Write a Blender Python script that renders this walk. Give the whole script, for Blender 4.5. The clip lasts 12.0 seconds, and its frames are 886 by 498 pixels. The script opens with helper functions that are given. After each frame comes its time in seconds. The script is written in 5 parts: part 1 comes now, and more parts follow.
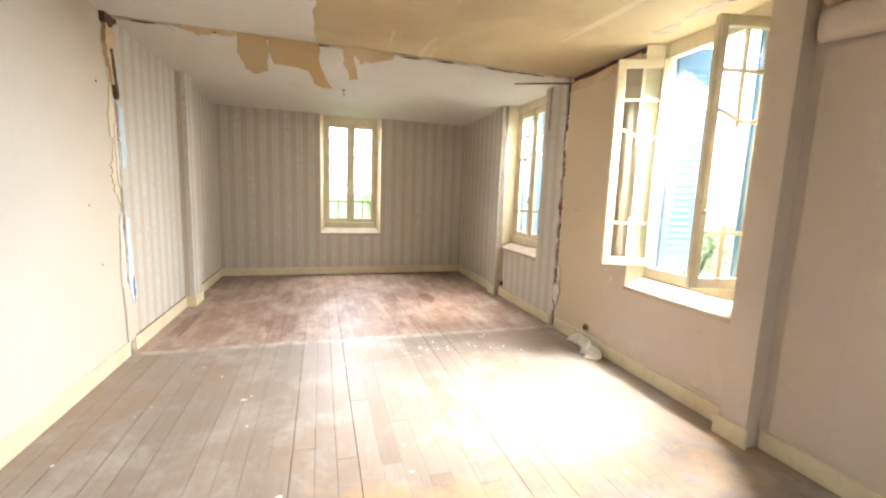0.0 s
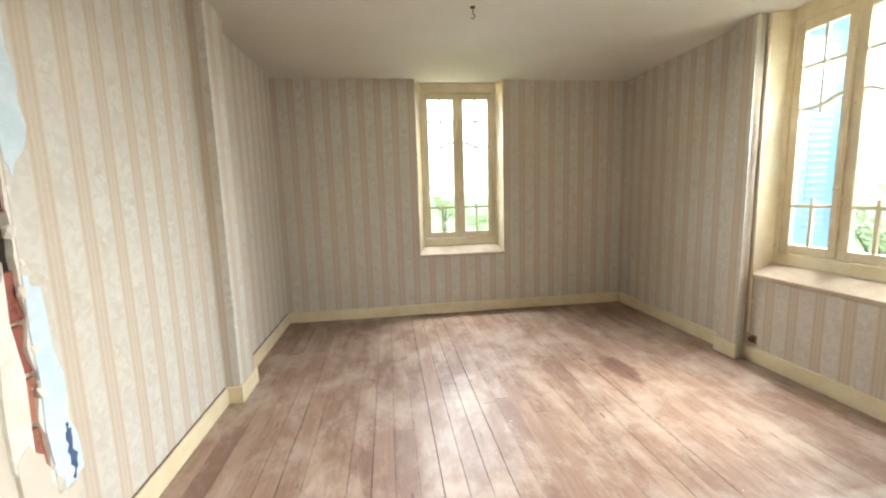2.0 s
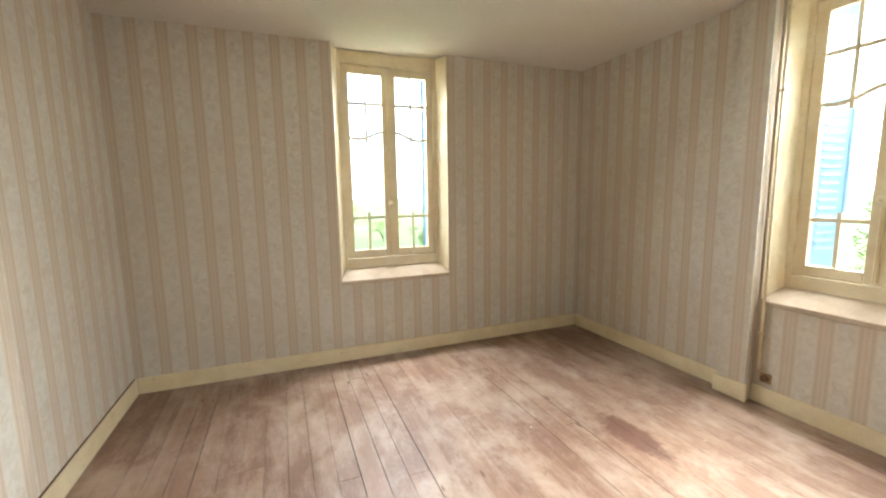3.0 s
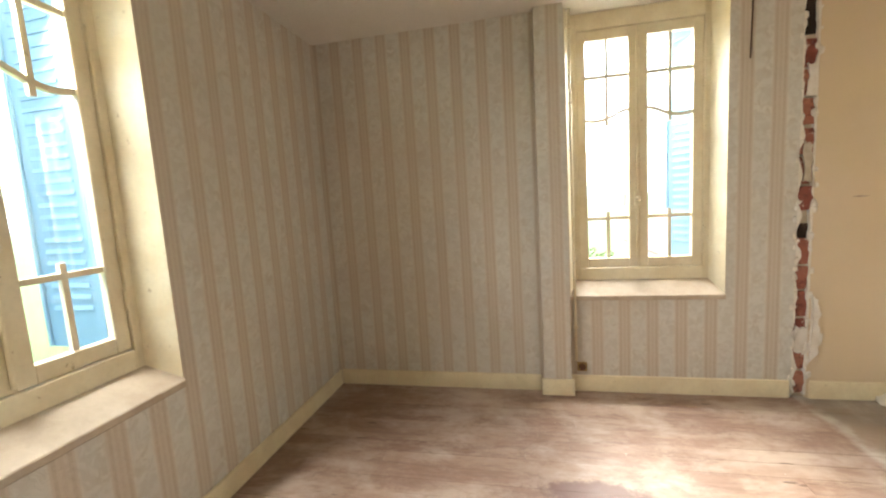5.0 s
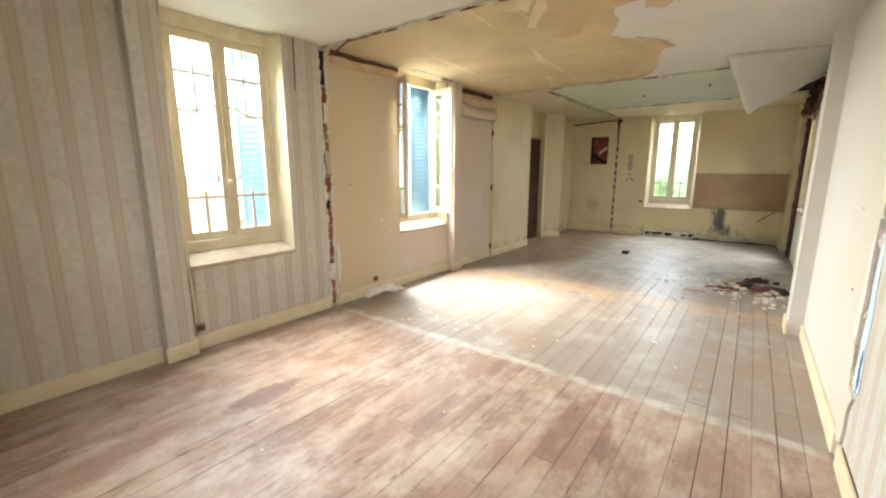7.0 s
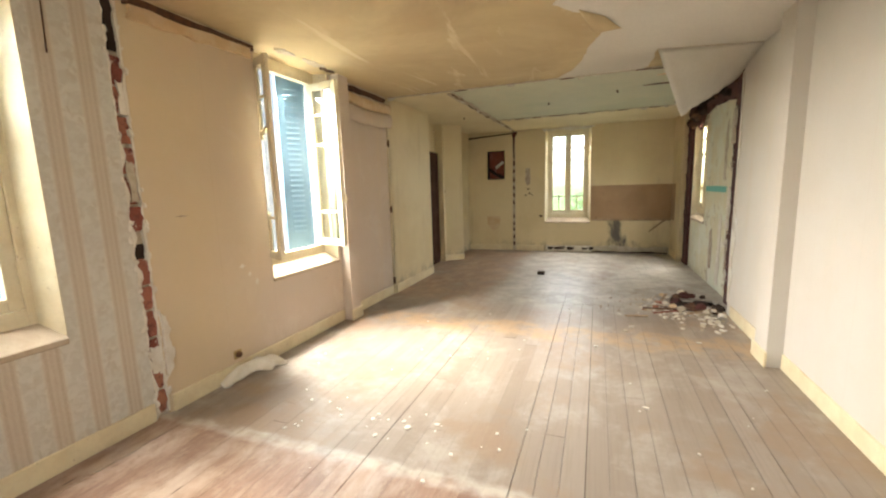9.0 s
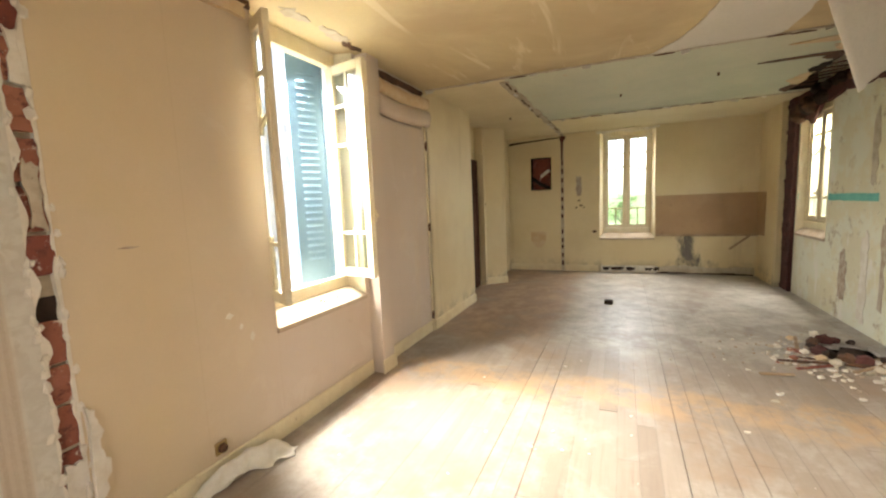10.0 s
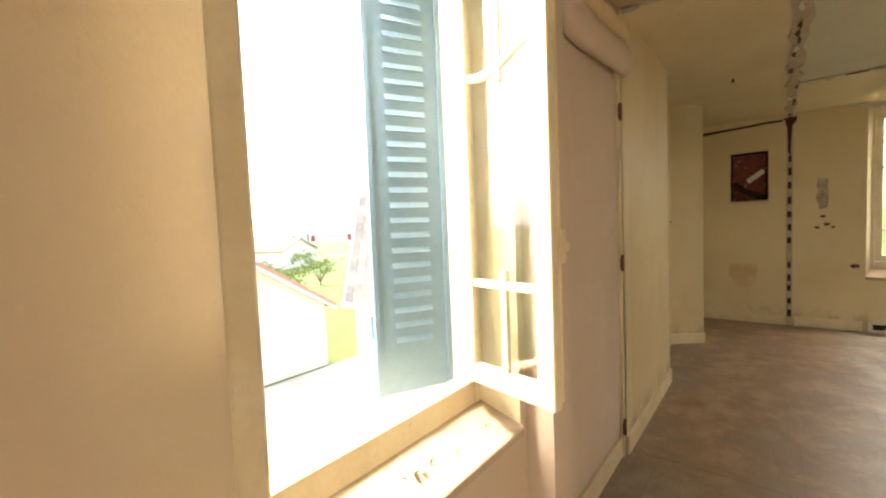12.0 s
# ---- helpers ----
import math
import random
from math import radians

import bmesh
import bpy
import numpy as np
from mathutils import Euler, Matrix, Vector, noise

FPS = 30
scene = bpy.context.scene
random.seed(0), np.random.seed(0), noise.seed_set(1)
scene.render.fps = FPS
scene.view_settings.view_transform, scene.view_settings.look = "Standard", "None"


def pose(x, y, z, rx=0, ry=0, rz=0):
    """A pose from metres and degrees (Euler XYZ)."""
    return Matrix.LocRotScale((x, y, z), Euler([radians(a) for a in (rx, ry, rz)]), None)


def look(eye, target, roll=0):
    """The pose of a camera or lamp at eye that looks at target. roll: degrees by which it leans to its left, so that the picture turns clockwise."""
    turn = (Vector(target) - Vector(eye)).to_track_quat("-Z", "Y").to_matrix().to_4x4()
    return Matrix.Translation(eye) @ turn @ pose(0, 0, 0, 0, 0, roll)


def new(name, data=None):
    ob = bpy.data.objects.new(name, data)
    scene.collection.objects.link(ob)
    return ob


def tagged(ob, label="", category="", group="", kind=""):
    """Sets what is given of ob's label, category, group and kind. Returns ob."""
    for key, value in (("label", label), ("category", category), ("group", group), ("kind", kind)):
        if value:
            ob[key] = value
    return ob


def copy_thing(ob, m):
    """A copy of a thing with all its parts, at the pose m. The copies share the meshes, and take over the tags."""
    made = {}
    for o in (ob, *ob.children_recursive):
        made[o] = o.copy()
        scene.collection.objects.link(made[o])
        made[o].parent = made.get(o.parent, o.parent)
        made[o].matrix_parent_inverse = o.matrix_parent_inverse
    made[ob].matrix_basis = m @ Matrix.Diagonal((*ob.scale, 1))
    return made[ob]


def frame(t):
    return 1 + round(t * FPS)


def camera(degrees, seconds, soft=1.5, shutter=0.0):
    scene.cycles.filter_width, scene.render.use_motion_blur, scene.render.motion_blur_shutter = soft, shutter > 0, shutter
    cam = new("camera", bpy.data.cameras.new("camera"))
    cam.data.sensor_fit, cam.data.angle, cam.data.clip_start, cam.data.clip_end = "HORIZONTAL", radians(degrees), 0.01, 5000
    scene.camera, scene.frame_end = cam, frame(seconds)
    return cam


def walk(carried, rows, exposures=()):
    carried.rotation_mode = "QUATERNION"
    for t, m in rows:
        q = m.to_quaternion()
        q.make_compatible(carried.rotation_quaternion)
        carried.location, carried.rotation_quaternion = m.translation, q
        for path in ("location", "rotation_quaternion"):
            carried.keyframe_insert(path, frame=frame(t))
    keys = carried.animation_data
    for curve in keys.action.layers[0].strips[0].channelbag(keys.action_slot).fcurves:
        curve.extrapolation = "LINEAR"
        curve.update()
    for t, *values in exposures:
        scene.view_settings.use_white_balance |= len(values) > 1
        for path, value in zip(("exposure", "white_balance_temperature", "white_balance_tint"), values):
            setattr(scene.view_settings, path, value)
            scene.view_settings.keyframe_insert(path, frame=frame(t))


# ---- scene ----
cam = camera(94.9, 12.0, 2.2)
METRES, EYE, TILT, LEAN, TURN = 11.7, 1.465, 0.0, 0.0, -16.8
ROWS = [
    (0.0, 0.0, 0.0, 0.0, 0.27, -7.65, -2.04),
    (0.5, -0.0223, 0.0536, -0.0006, 8.86, -7.7, -1.18),
    (1.0, -0.0446, 0.1049, -0.0005, 11.93, -7.92, 0.34),
    (1.5, -0.0715, 0.1528, 0.0005, 11.8, -7.91, 1.3),
    (2.0, -0.0933, 0.1995, -0.001, 9.09, -7.81, 1.69),
    (2.5, -0.1149, 0.2465, 0.0006, 2.79, -7.77, 1.79),
    (4.5, -0.1717, 0.4248, -0.0004, -41.53, -5.59, 0.63),
    (5.0, -0.1833, 0.4588, 0.0005, -61.59, -6.57, 3.48),
    (5.5, -0.1938, 0.487, -0.0002, -82.75, -7.18, 4.59),
    (6.0, -0.2107, 0.5099, 0.0044, -101.85, -7.18, 4.1),
    (6.5, -0.2333, 0.5252, 0.004, -116.36, -9.1, 1.97),
    (7.0, -0.2543, 0.5282, 0.0036, -126.2, -10.93, -0.06),
    (7.5, -0.2512, 0.5236, 0.0036, -134.27, -11.22, -0.48),
    (9.5, -0.1146, 0.4354, 0.0016, -142.84, -7.84, 1.76),
    (10.0, -0.0761, 0.4054, 0.0024, -139.53, -6.53, 2.39),
    (10.5, -0.0358, 0.3832, 0.0026, -136.32, -5.43, 2.97),
    (11.0, 0.0019, 0.3596, 0.0029, -132.98, -4.49, 3.25),
    (11.5, 0.0385, 0.3361, 0.0017, -129.15, -3.78, 3.04),
    (12.0, 0.0707, 0.3082, 0.0017, -124.53, -3.2, 2.31),
]
walk(cam, [(t, pose(0, 0, EYE, TILT, LEAN, TURN) @ pose(METRES * x, METRES * y, METRES * z, 90 + pitch, roll, yaw)) for t, x, y, z, yaw, pitch, roll in ROWS],
     ((0.0, 4.15, 6250, 11), (0.5, 3.8, 6400, 11), (1.5, 4.0, 6300, 8), (2.0, 4.1, 6100, 6), (2.5, 4.15, 6350, 8), (4.5, 4.1, 6350, 8), (5.5, 4.1, 6550, 9), (6.5, 4.15, 6450, 8), (7.0, 4.12, 6200, 6), (7.4, 4.12, 5850, 4), (9.5, 3.95, 7000, 10), (10.5, 4.1, 6950, 10), (11.5, 3.9, 7200, 10), (12.0, 3.66, 8300, 14)))

# ---- world and light ----
world = bpy.data.worlds.new("sky")
scene.world = world
world.use_nodes = True
wn, wl = world.node_tree.nodes, world.node_tree.links
sky = wn.new("ShaderNodeTexSky")
sky.sky_type = "NISHITA"
sky.sun_disc = False
sky.sun_elevation, sky.sun_rotation = radians(48), radians(86)
sky.air_density, sky.dust_density, sky.ozone_density = 1.0, 2.6, 0.6
wl.new(sky.outputs[0], wn["Background"].inputs["Color"])
wn["Background"].inputs["Strength"].default_value = 0.13
sun = new("sun", bpy.data.lights.new("sun", "SUN"))
sun.data.energy, sun.data.angle, sun.data.color = 0.7, radians(30), (1.0, 0.95, 0.86)
sun.matrix_world = look((40, 3, 46), (0, 0, 0))


def window_fill_light(name, eye, target, width, height, watts, spread):
    """An added area lamp in a window's opening that stands in for more sky light."""
    lamp = new(name, bpy.data.lights.new(name, "AREA"))
    lamp.data.shape, lamp.data.size, lamp.data.size_y = "RECTANGLE", width, height
    lamp.data.energy, lamp.data.color = watts, (1.0, 0.985, 0.955)
    lamp.data.spread = radians(spread)
    lamp.matrix_world = look(eye, target)
    return lamp


# lamps added in the head of each window's outer opening, to lift the rooms
for place, inward, aim, size, watts, spread in (((2.99, 2.39), (-1, 0), 1.15, 0.9, 14.5, 108), ((2.99, 4.965), (-1, 0), 1.4, 0.9, 5.4, 122), ((0.5, 7.78), (0, -1), 1.4, 0.92, 5.4, 122), ((0.45, -4.17), (0, 1), 1.3, 0.86, 4.4, 122), ((-2.05, -1.98), (1, 0), 1.3, 0.75, 5.0, 122)):
    window_fill_light("window_fill_light", (*place, 2.44), (place[0] + inward[0], place[1] + inward[1], aim), size, 0.3, watts, spread)


# ---- materials ----
class Nodes:
    """Short hand for a node material."""

    def __init__(self, name, rough=0.8, metal=0.0):
        self.mat = bpy.data.materials.new(name)
        self.mat.use_nodes = True
        self.tree = self.mat.node_tree
        self.bsdf = self.tree.nodes["Principled BSDF"]
        self.bsdf.inputs["Roughness"].default_value = rough
        self.bsdf.inputs["Metallic"].default_value = metal
        self.place = self.tree.nodes.new("ShaderNodeNewGeometry").outputs["Position"]

    def put(self, socket, value):
        if isinstance(value, bpy.types.NodeSocket):
            self.tree.links.new(value, socket)
        elif isinstance(value, tuple) and len(value) == 3 and socket.type == "RGBA":
            socket.default_value = (*value, 1)
        else:
            socket.default_value = value

    def math(self, op, a, b=0.0, c=0.0, clamp=False):
        n = self.tree.nodes.new("ShaderNodeMath")
        n.operation, n.use_clamp = op, clamp
        for i, v in enumerate((a, b, c)):
            self.put(n.inputs[i], v)
        return n.outputs[0]

    def axes(self, vector=None):
        n = self.tree.nodes.new("ShaderNodeSeparateXYZ")
        self.put(n.inputs[0], vector or self.place)
        return n.outputs[0], n.outputs[1], n.outputs[2]

    def scaled(self, scale, offset=(0, 0, 0), vector=None):
        n = self.tree.nodes.new("ShaderNodeMapping")
        self.put(n.inputs[0], vector or self.place)
        n.inputs["Scale"].default_value = scale if isinstance(scale, tuple) else (scale,) * 3
        self.put(n.inputs["Location"], offset)
        return n.outputs[0]

    def noise(self, scale, detail=4.0, rough=0.6, vector=None, distort=0.0):
        n = self.tree.nodes.new("ShaderNodeTexNoise")
        self.put(n.inputs["Vector"], vector or self.place)
        n.inputs["Scale"].default_value, n.inputs["Detail"].default_value = scale, detail
        n.inputs["Roughness"].default_value, n.inputs["Distortion"].default_value = rough, distort
        return n.outputs["Fac"]

    def voronoi(self, scale, vector=None, feature="F1"):
        n = self.tree.nodes.new("ShaderNodeTexVoronoi")
        n.feature = feature
        self.put(n.inputs["Vector"], vector or self.place)
        n.inputs["Scale"].default_value = scale
        return n.outputs["Distance"]

    def step(self, value, low, high):
        n = self.tree.nodes.new("ShaderNodeMapRange")
        n.interpolation_type = "SMOOTHSTEP"
        self.put(n.inputs["Value"], value)
        n.inputs["From Min"].default_value, n.inputs["From Max"].default_value = low, high
        return n.outputs["Result"]

    def mix(self, fac, a, b, blend="MIX"):
        n = self.tree.nodes.new("ShaderNodeMix")
        n.data_type, n.blend_type = "RGBA", blend
        self.put(n.inputs[0], fac)
        self.put(n.inputs[6], a)
        self.put(n.inputs[7], b)
        return n.outputs[2]

    def triple(self, a, b=0.0, c=0.0):
        n = self.tree.nodes.new("ShaderNodeCombineXYZ")
        for i, v in enumerate((a, b, c)):
            self.put(n.inputs[i], v)
        return n.outputs[0]

    def random(self):
        return self.tree.nodes.new("ShaderNodeObjectInfo").outputs["Random"]

    def island(self):
        return self.tree.nodes.new("ShaderNodeNewGeometry").outputs["Random Per Island"]

    def done(self, colour, rough=None, height=None, strength=0.3, distance=0.01):
        self.put(self.bsdf.inputs["Base Color"], colour)
        if rough is not None:
            self.put(self.bsdf.inputs["Roughness"], rough)
        if height is not None:
            n = self.tree.nodes.new("ShaderNodeBump")
            n.inputs["Strength"].default_value, n.inputs["Distance"].default_value = strength, distance
            self.put(n.inputs["Height"], height)
            self.tree.links.new(n.outputs[0], self.bsdf.inputs["Normal"])
        return self.mat


def worn(name, base, other, scale=3.0, rough=0.8, fine=60.0, bump=0.15, metal=0.0, spots=None):
    """A painted or plastered surface: two tones in blotches, fine grain, some spots."""
    n = Nodes(name, rough, metal)
    c = n.mix(n.step(n.noise(scale, 5), 0.35, 0.68), base, other)
    grain = n.noise(fine, 3)
    c = n.mix(n.math("MULTIPLY", n.step(grain, 0.4, 0.75), 0.22), c, tuple(v * 0.72 for v in base))
    if spots:
        c = n.mix(n.step(n.noise(scale * 4.3, 6, 0.7), 0.64, 0.7), c, spots)
    return n.done(c, None, grain, bump, 0.004)


def wallpaper_material():
    """Vertical stripes: lacy pale bands and pinkish-brown ones with two darker lines."""
    n = Nodes("striped_wallpaper", 0.75)
    x, y, z = n.axes()
    wave = n.math("MULTIPLY", n.noise(1.3, 2), 0.012)
    s = n.math("ADD", n.math("ADD", x, y), wave)
    u = n.math("FRACT", n.math("DIVIDE", s, 0.187))
    off = n.math("ABSOLUTE", n.math("SUBTRACT", u, 0.5))
    band = n.step(off, 0.26, 0.30)
    line = n.step(n.math("ABSOLUTE", n.math("SUBTRACT", off, 0.36)), 0.055, 0.02)
    core = n.step(off, 0.45, 0.475)
    edge = n.step(n.math("ABSOLUTE", n.math("SUBTRACT", off, 0.25)), 0.03, 0.012)
    lace = n.step(n.noise(21, 4, 0.55, distort=0.9), 0.38, 0.62)
    lace2 = n.step(n.voronoi(11, n.scaled((1, 1, 0.75))), 0.15, 0.5)
    pale = n.mix(lace, (0.515, 0.47, 0.39), (0.63, 0.605, 0.535))
    pale = n.mix(n.math("MULTIPLY", lace2, 0.5), pale, (0.57, 0.56, 0.505))
    pink = n.mix(n.math("MULTIPLY", line, 0.55), (0.545, 0.468, 0.372), (0.425, 0.345, 0.26))
    pink = n.mix(n.math("MULTIPLY", core, 0.4), pink, (0.46, 0.38, 0.29))
    pink = n.mix(n.math("MULTIPLY", n.step(n.noise(70, 3), 0.4, 0.7), 0.3), pink, (0.60, 0.53, 0.435))
    c = n.mix(band, pale, pink)
    c = n.mix(n.math("MULTIPLY", edge, 0.3), c, (0.654, 0.589, 0.479))
    grey = n.step(n.noise(0.9, 4, 0.6), 0.35, 0.7)
    c = n.mix(n.math("MULTIPLY", grey, 0.32), c, (0.463, 0.374, 0.27))
    c = n.mix(n.step(n.noise(7, 5, 0.75), 0.71, 0.77), c, (0.392, 0.289, 0.184))
    return n.done(c, None, n.math("ADD", lace, n.math("MULTIPLY", n.noise(2.2, 3), 2.0)), 0.25, 0.003)


def stripped_wall_material(name, pink, tan, yellow, stain):
    """Bare lining paper: pinkish beige, yellowed patches, drips, nicks."""
    n = Nodes(name, 0.85)
    x, y, z = n.axes()
    big = n.noise(0.75, 5, 0.62)
    c = n.mix(n.step(big, 0.36, 0.66), pink, tan)
    drip = n.noise(1.0, 5, 0.6, n.scaled((2.6, 2.6, 0.3)))
    c = n.mix(n.math("MULTIPLY", n.step(drip, 0.55, 0.75), 0.55), c, yellow)
    c = n.mix(n.step(n.noise(3.1, 7, 0.72), 0.69, 0.76), c, stain)
    scrape = n.step(n.noise(2.3, 8, 0.7, None, 0.7), 0.555, 0.60)
    c = n.mix(n.math("MULTIPLY", scrape, 0.32), c, (0.66, 0.585, 0.50))
    c = n.mix(n.math("MULTIPLY", n.step(n.noise(5.5, 8, 0.75), 0.57, 0.68), 0.28), c, yellow)
    # ochre bloom of bared paper along the partition scar
    near = n.math("MULTIPLY", n.step(n.math("ADD", y, n.math("MULTIPLY", n.noise(2.4, 5), 0.7)), 3.78, 4.1), n.step(n.noise(1.7, 4), 0.36, 0.56))
    c = n.mix(n.math("MULTIPLY", near, 0.95), c, tuple(v * 0.88 for v in yellow))
    aged = n.step(n.math("ADD", y, n.math("MULTIPLY", n.math("SUBTRACT", n.noise(1.2, 4), 0.5), 0.9)), 2.75, 3.6)
    c = n.mix(n.math("MULTIPLY", aged, 0.75), c, yellow)
    seam = n.math("FRACT", n.math("DIVIDE", n.math("ADD", n.math("ADD", x, y), 0.11), 0.53))
    join = n.step(n.math("ABSOLUTE", n.math("SUBTRACT", seam, 0.5)), 0.008, 0.004)
    c = n.mix(n.math("MULTIPLY", join, 0.10), c, stain)
    grain = n.noise(85, 3)
    c = n.mix(n.math("MULTIPLY", grain, 0.15), c, tuple(v * 0.7 for v in tan))
    return n.done(c, None, n.math("ADD", n.math("MULTIPLY", grain, 0.4), n.math("MULTIPLY", n.noise(4, 4), 1.6)), 0.22, 0.006)


def floor_material():
    """Worn boards: reddish in the papered room, greyer and dusty beyond, with bare orange wood where a partition stood."""
    n = Nodes("worn_floorboards", 0.45)
    x, y, z = n.axes()
    r = n.random()
    grain = n.noise(1.0, 6, 0.65, n.scaled((38, 1.6, 8), n.triple(n.math("MULTIPLY", r, 9.0), n.math("MULTIPLY", r, 37.0))))
    wood = n.mix(r, (0.20, 0.112, 0.078), (0.285, 0.178, 0.125))
    wood = n.mix(n.math("MULTIPLY", n.step(grain, 0.42, 0.7), 0.4), wood, (0.13, 0.08, 0.058))
    shift = n.triple(n.math("MULTIPLY", r, 3.0), n.math("MULTIPLY", r, 11.0))
    worn_patch = n.step(n.noise(1.0, 7, 0.74, n.scaled((4.5, 1.1, 1), shift)), 0.47, 0.60)
    red = n.mix(n.math("MULTIPLY", worn_patch, 0.6), wood, (0.37, 0.262, 0.192))
    pale = n.step(n.noise(0.9, 6, 0.7), 0.5, 0.64)
    red = n.mix(n.math("MULTIPLY", pale, 0.6), red, (0.44, 0.34, 0.262))
    scuff = n.step(n.noise(1.7, 8, 0.72, n.scaled((1.8, 0.9, 1)), 0.3), 0.43, 0.66)
    red = n.mix(n.math("MULTIPLY", scuff, 0.62), red, (0.50, 0.405, 0.33))
    knot = n.step(n.voronoi(1.0, n.scaled((8.7, 2.2, 1), shift)), 0.10, 0.05)
    red = n.mix(n.math("MULTIPLY", knot, 0.8), red, (0.10, 0.055, 0.035))
    spill = n.math("ADD", n.math("POWER", n.math("DIVIDE", n.math("SUBTRACT", x, 1.44), 0.12), 2.0), n.math("POWER", n.math("DIVIDE", n.math("SUBTRACT", y, 5.48), 0.30), 2.0))
    spill = n.math("ADD", spill, n.math("MULTIPLY", n.math("SUBTRACT", n.noise(9, 6, 0.75), 0.5), 2.4))
    red = n.mix(n.math("MULTIPLY", n.step(spill, 1.0, 0.4), 0.8), red, (0.11, 0.045, 0.032))
    red = n.mix(n.math("MULTIPLY", n.step(n.noise(4.5, 8, 0.8), 0.60, 0.69), 0.65), red, (0.17, 0.10, 0.07))
    blot = n.step(n.noise(2.1, 7, 0.78, n.scaled((1.6, 0.8, 1)), 0.9), 0.52, 0.66)
    red = n.mix(n.math("MULTIPLY", blot, 0.5), red, (0.17, 0.10, 0.066))
    grey = n.mix(r, (0.235, 0.187, 0.147), (0.295, 0.242, 0.195))
    grey = n.mix(n.math("MULTIPLY", n.step(grain, 0.45, 0.75), 0.45), grey, (0.17, 0.13, 0.10))
    smear = n.step(n.noise(1.5, 8, 0.74, None, 0.3), 0.46, 0.66)
    grey = n.mix(n.math("MULTIPLY", smear, 0.5), grey, (0.45, 0.41, 0.355))
    brown = n.step(n.noise(0.8, 6, 0.66), 0.5, 0.6)
    grey = n.mix(n.math("MULTIPLY", brown, 0.75), grey, n.mix(grain, (0.20, 0.135, 0.09), (0.33, 0.235, 0.16)))
    rag = n.math("ADD", y, n.math("MULTIPLY", n.math("SUBTRACT", n.noise(5, 5), 0.5), 0.22))
    c = n.mix(n.step(rag, 4.02, 3.94), red, grey)
    # pale line of plaster where the partition met the boards
    straight = n.math("ADD", y, n.math("MULTIPLY", n.math("SUBTRACT", n.noise(7, 5), 0.5), 0.09))
    line = n.step(n.math("ABSOLUTE", n.math("SUBTRACT", straight, 3.98)), 0.07, 0.02)
    c = n.mix(n.math("MULTIPLY", line, n.math("MULTIPLY", n.step(n.noise(6, 5), 0.3, 0.65), 0.6)), c, (0.56, 0.52, 0.455))
    # bare orange wood
    rag2 = n.math("ADD", rag, n.math("MULTIPLY", n.math("SUBTRACT", n.noise(2.2, 5), 0.5), 0.6))
    bare = n.step(n.math("ABSOLUTE", n.math("SUBTRACT", rag2, 1.62)), 0.30, 0.14)
    bare = n.math("MULTIPLY", bare, n.step(n.noise(3.2, 8, 0.76), 0.40, 0.56))
    c = n.mix(n.math("MULTIPLY", bare, 0.75), c, n.mix(grain, (0.36, 0.215, 0.11), (0.50, 0.35, 0.205)))
    # grey cement dust in the kitchen, bare brown boards in the hall
    kitchen = n.step(n.math("ADD", x, n.math("MULTIPLY", n.noise(2.0, 5), 0.8)), 1.9, 1.4)
    dust = n.math("MULTIPLY", n.step(rag2, 1.1, 0.2), n.step(n.noise(1.0, 8, 0.74), 0.34, 0.52))
    c = n.mix(n.math("MULTIPLY", n.math("MULTIPLY", dust, n.math("MAXIMUM", kitchen, 0.3)), 0.9), c, n.mix(n.step(n.noise(3.2, 9, 0.78, None, 0.15), 0.30, 0.70), (0.25, 0.225, 0.19), (0.53, 0.50, 0.445)))
    hall = n.math("MULTIPLY", n.step(rag2, 1.0, 0.3), n.math("SUBTRACT", 1.0, kitchen))
    c = n.mix(n.math("MULTIPLY", n.math("MULTIPLY", hall, n.step(n.noise(1.3, 7, 0.74), 0.36, 0.52)), 0.85), c, n.mix(n.step(n.noise(2.6, 7, 0.75), 0.42, 0.62), n.mix(grain, (0.20, 0.115, 0.075), (0.33, 0.22, 0.155)), (0.40, 0.285, 0.20)))
    dark = n.step(n.noise(2.4, 8, 0.78), 0.63, 0.72)
    c = n.mix(n.math("MULTIPLY", dark, 0.75), c, (0.11, 0.075, 0.055))
    rough = n.math("ADD", 0.28, n.math("MULTIPLY", n.noise(5, 7, 0.72), 0.36))
    n.bsdf.inputs["Specular IOR Level"].default_value = 0.42
    return n.done(c, rough, n.math("ADD", grain, n.math("MULTIPLY", n.noise(12, 5), 0.8)), 0.22, 0.004)


def ceiling_stained_material():
    n = Nodes("stained_bare_ceiling", 0.9)
    x, y, z = n.axes()
    big = n.noise(0.7, 5, 0.62, distort=0.5)
    c = n.mix(n.step(big, 0.34, 0.64), (0.60, 0.49, 0.285), (0.47, 0.36, 0.21))
    streak = n.noise(1.0, 4, 0.6, n.scaled((3.4, 0.5, 1)), 1.2)
    c = n.mix(n.math("MULTIPLY", n.step(streak, 0.58, 0.68), 0.65), c, (0.72, 0.63, 0.43))
    c = n.mix(n.step(n.noise(2.7, 6, 0.7), 0.67, 0.76), c, (0.36, 0.27, 0.17))
    return n.done(c, None, n.math("ADD", n.noise(30, 4), n.math("MULTIPLY", streak, 3.0)), 0.3, 0.006)


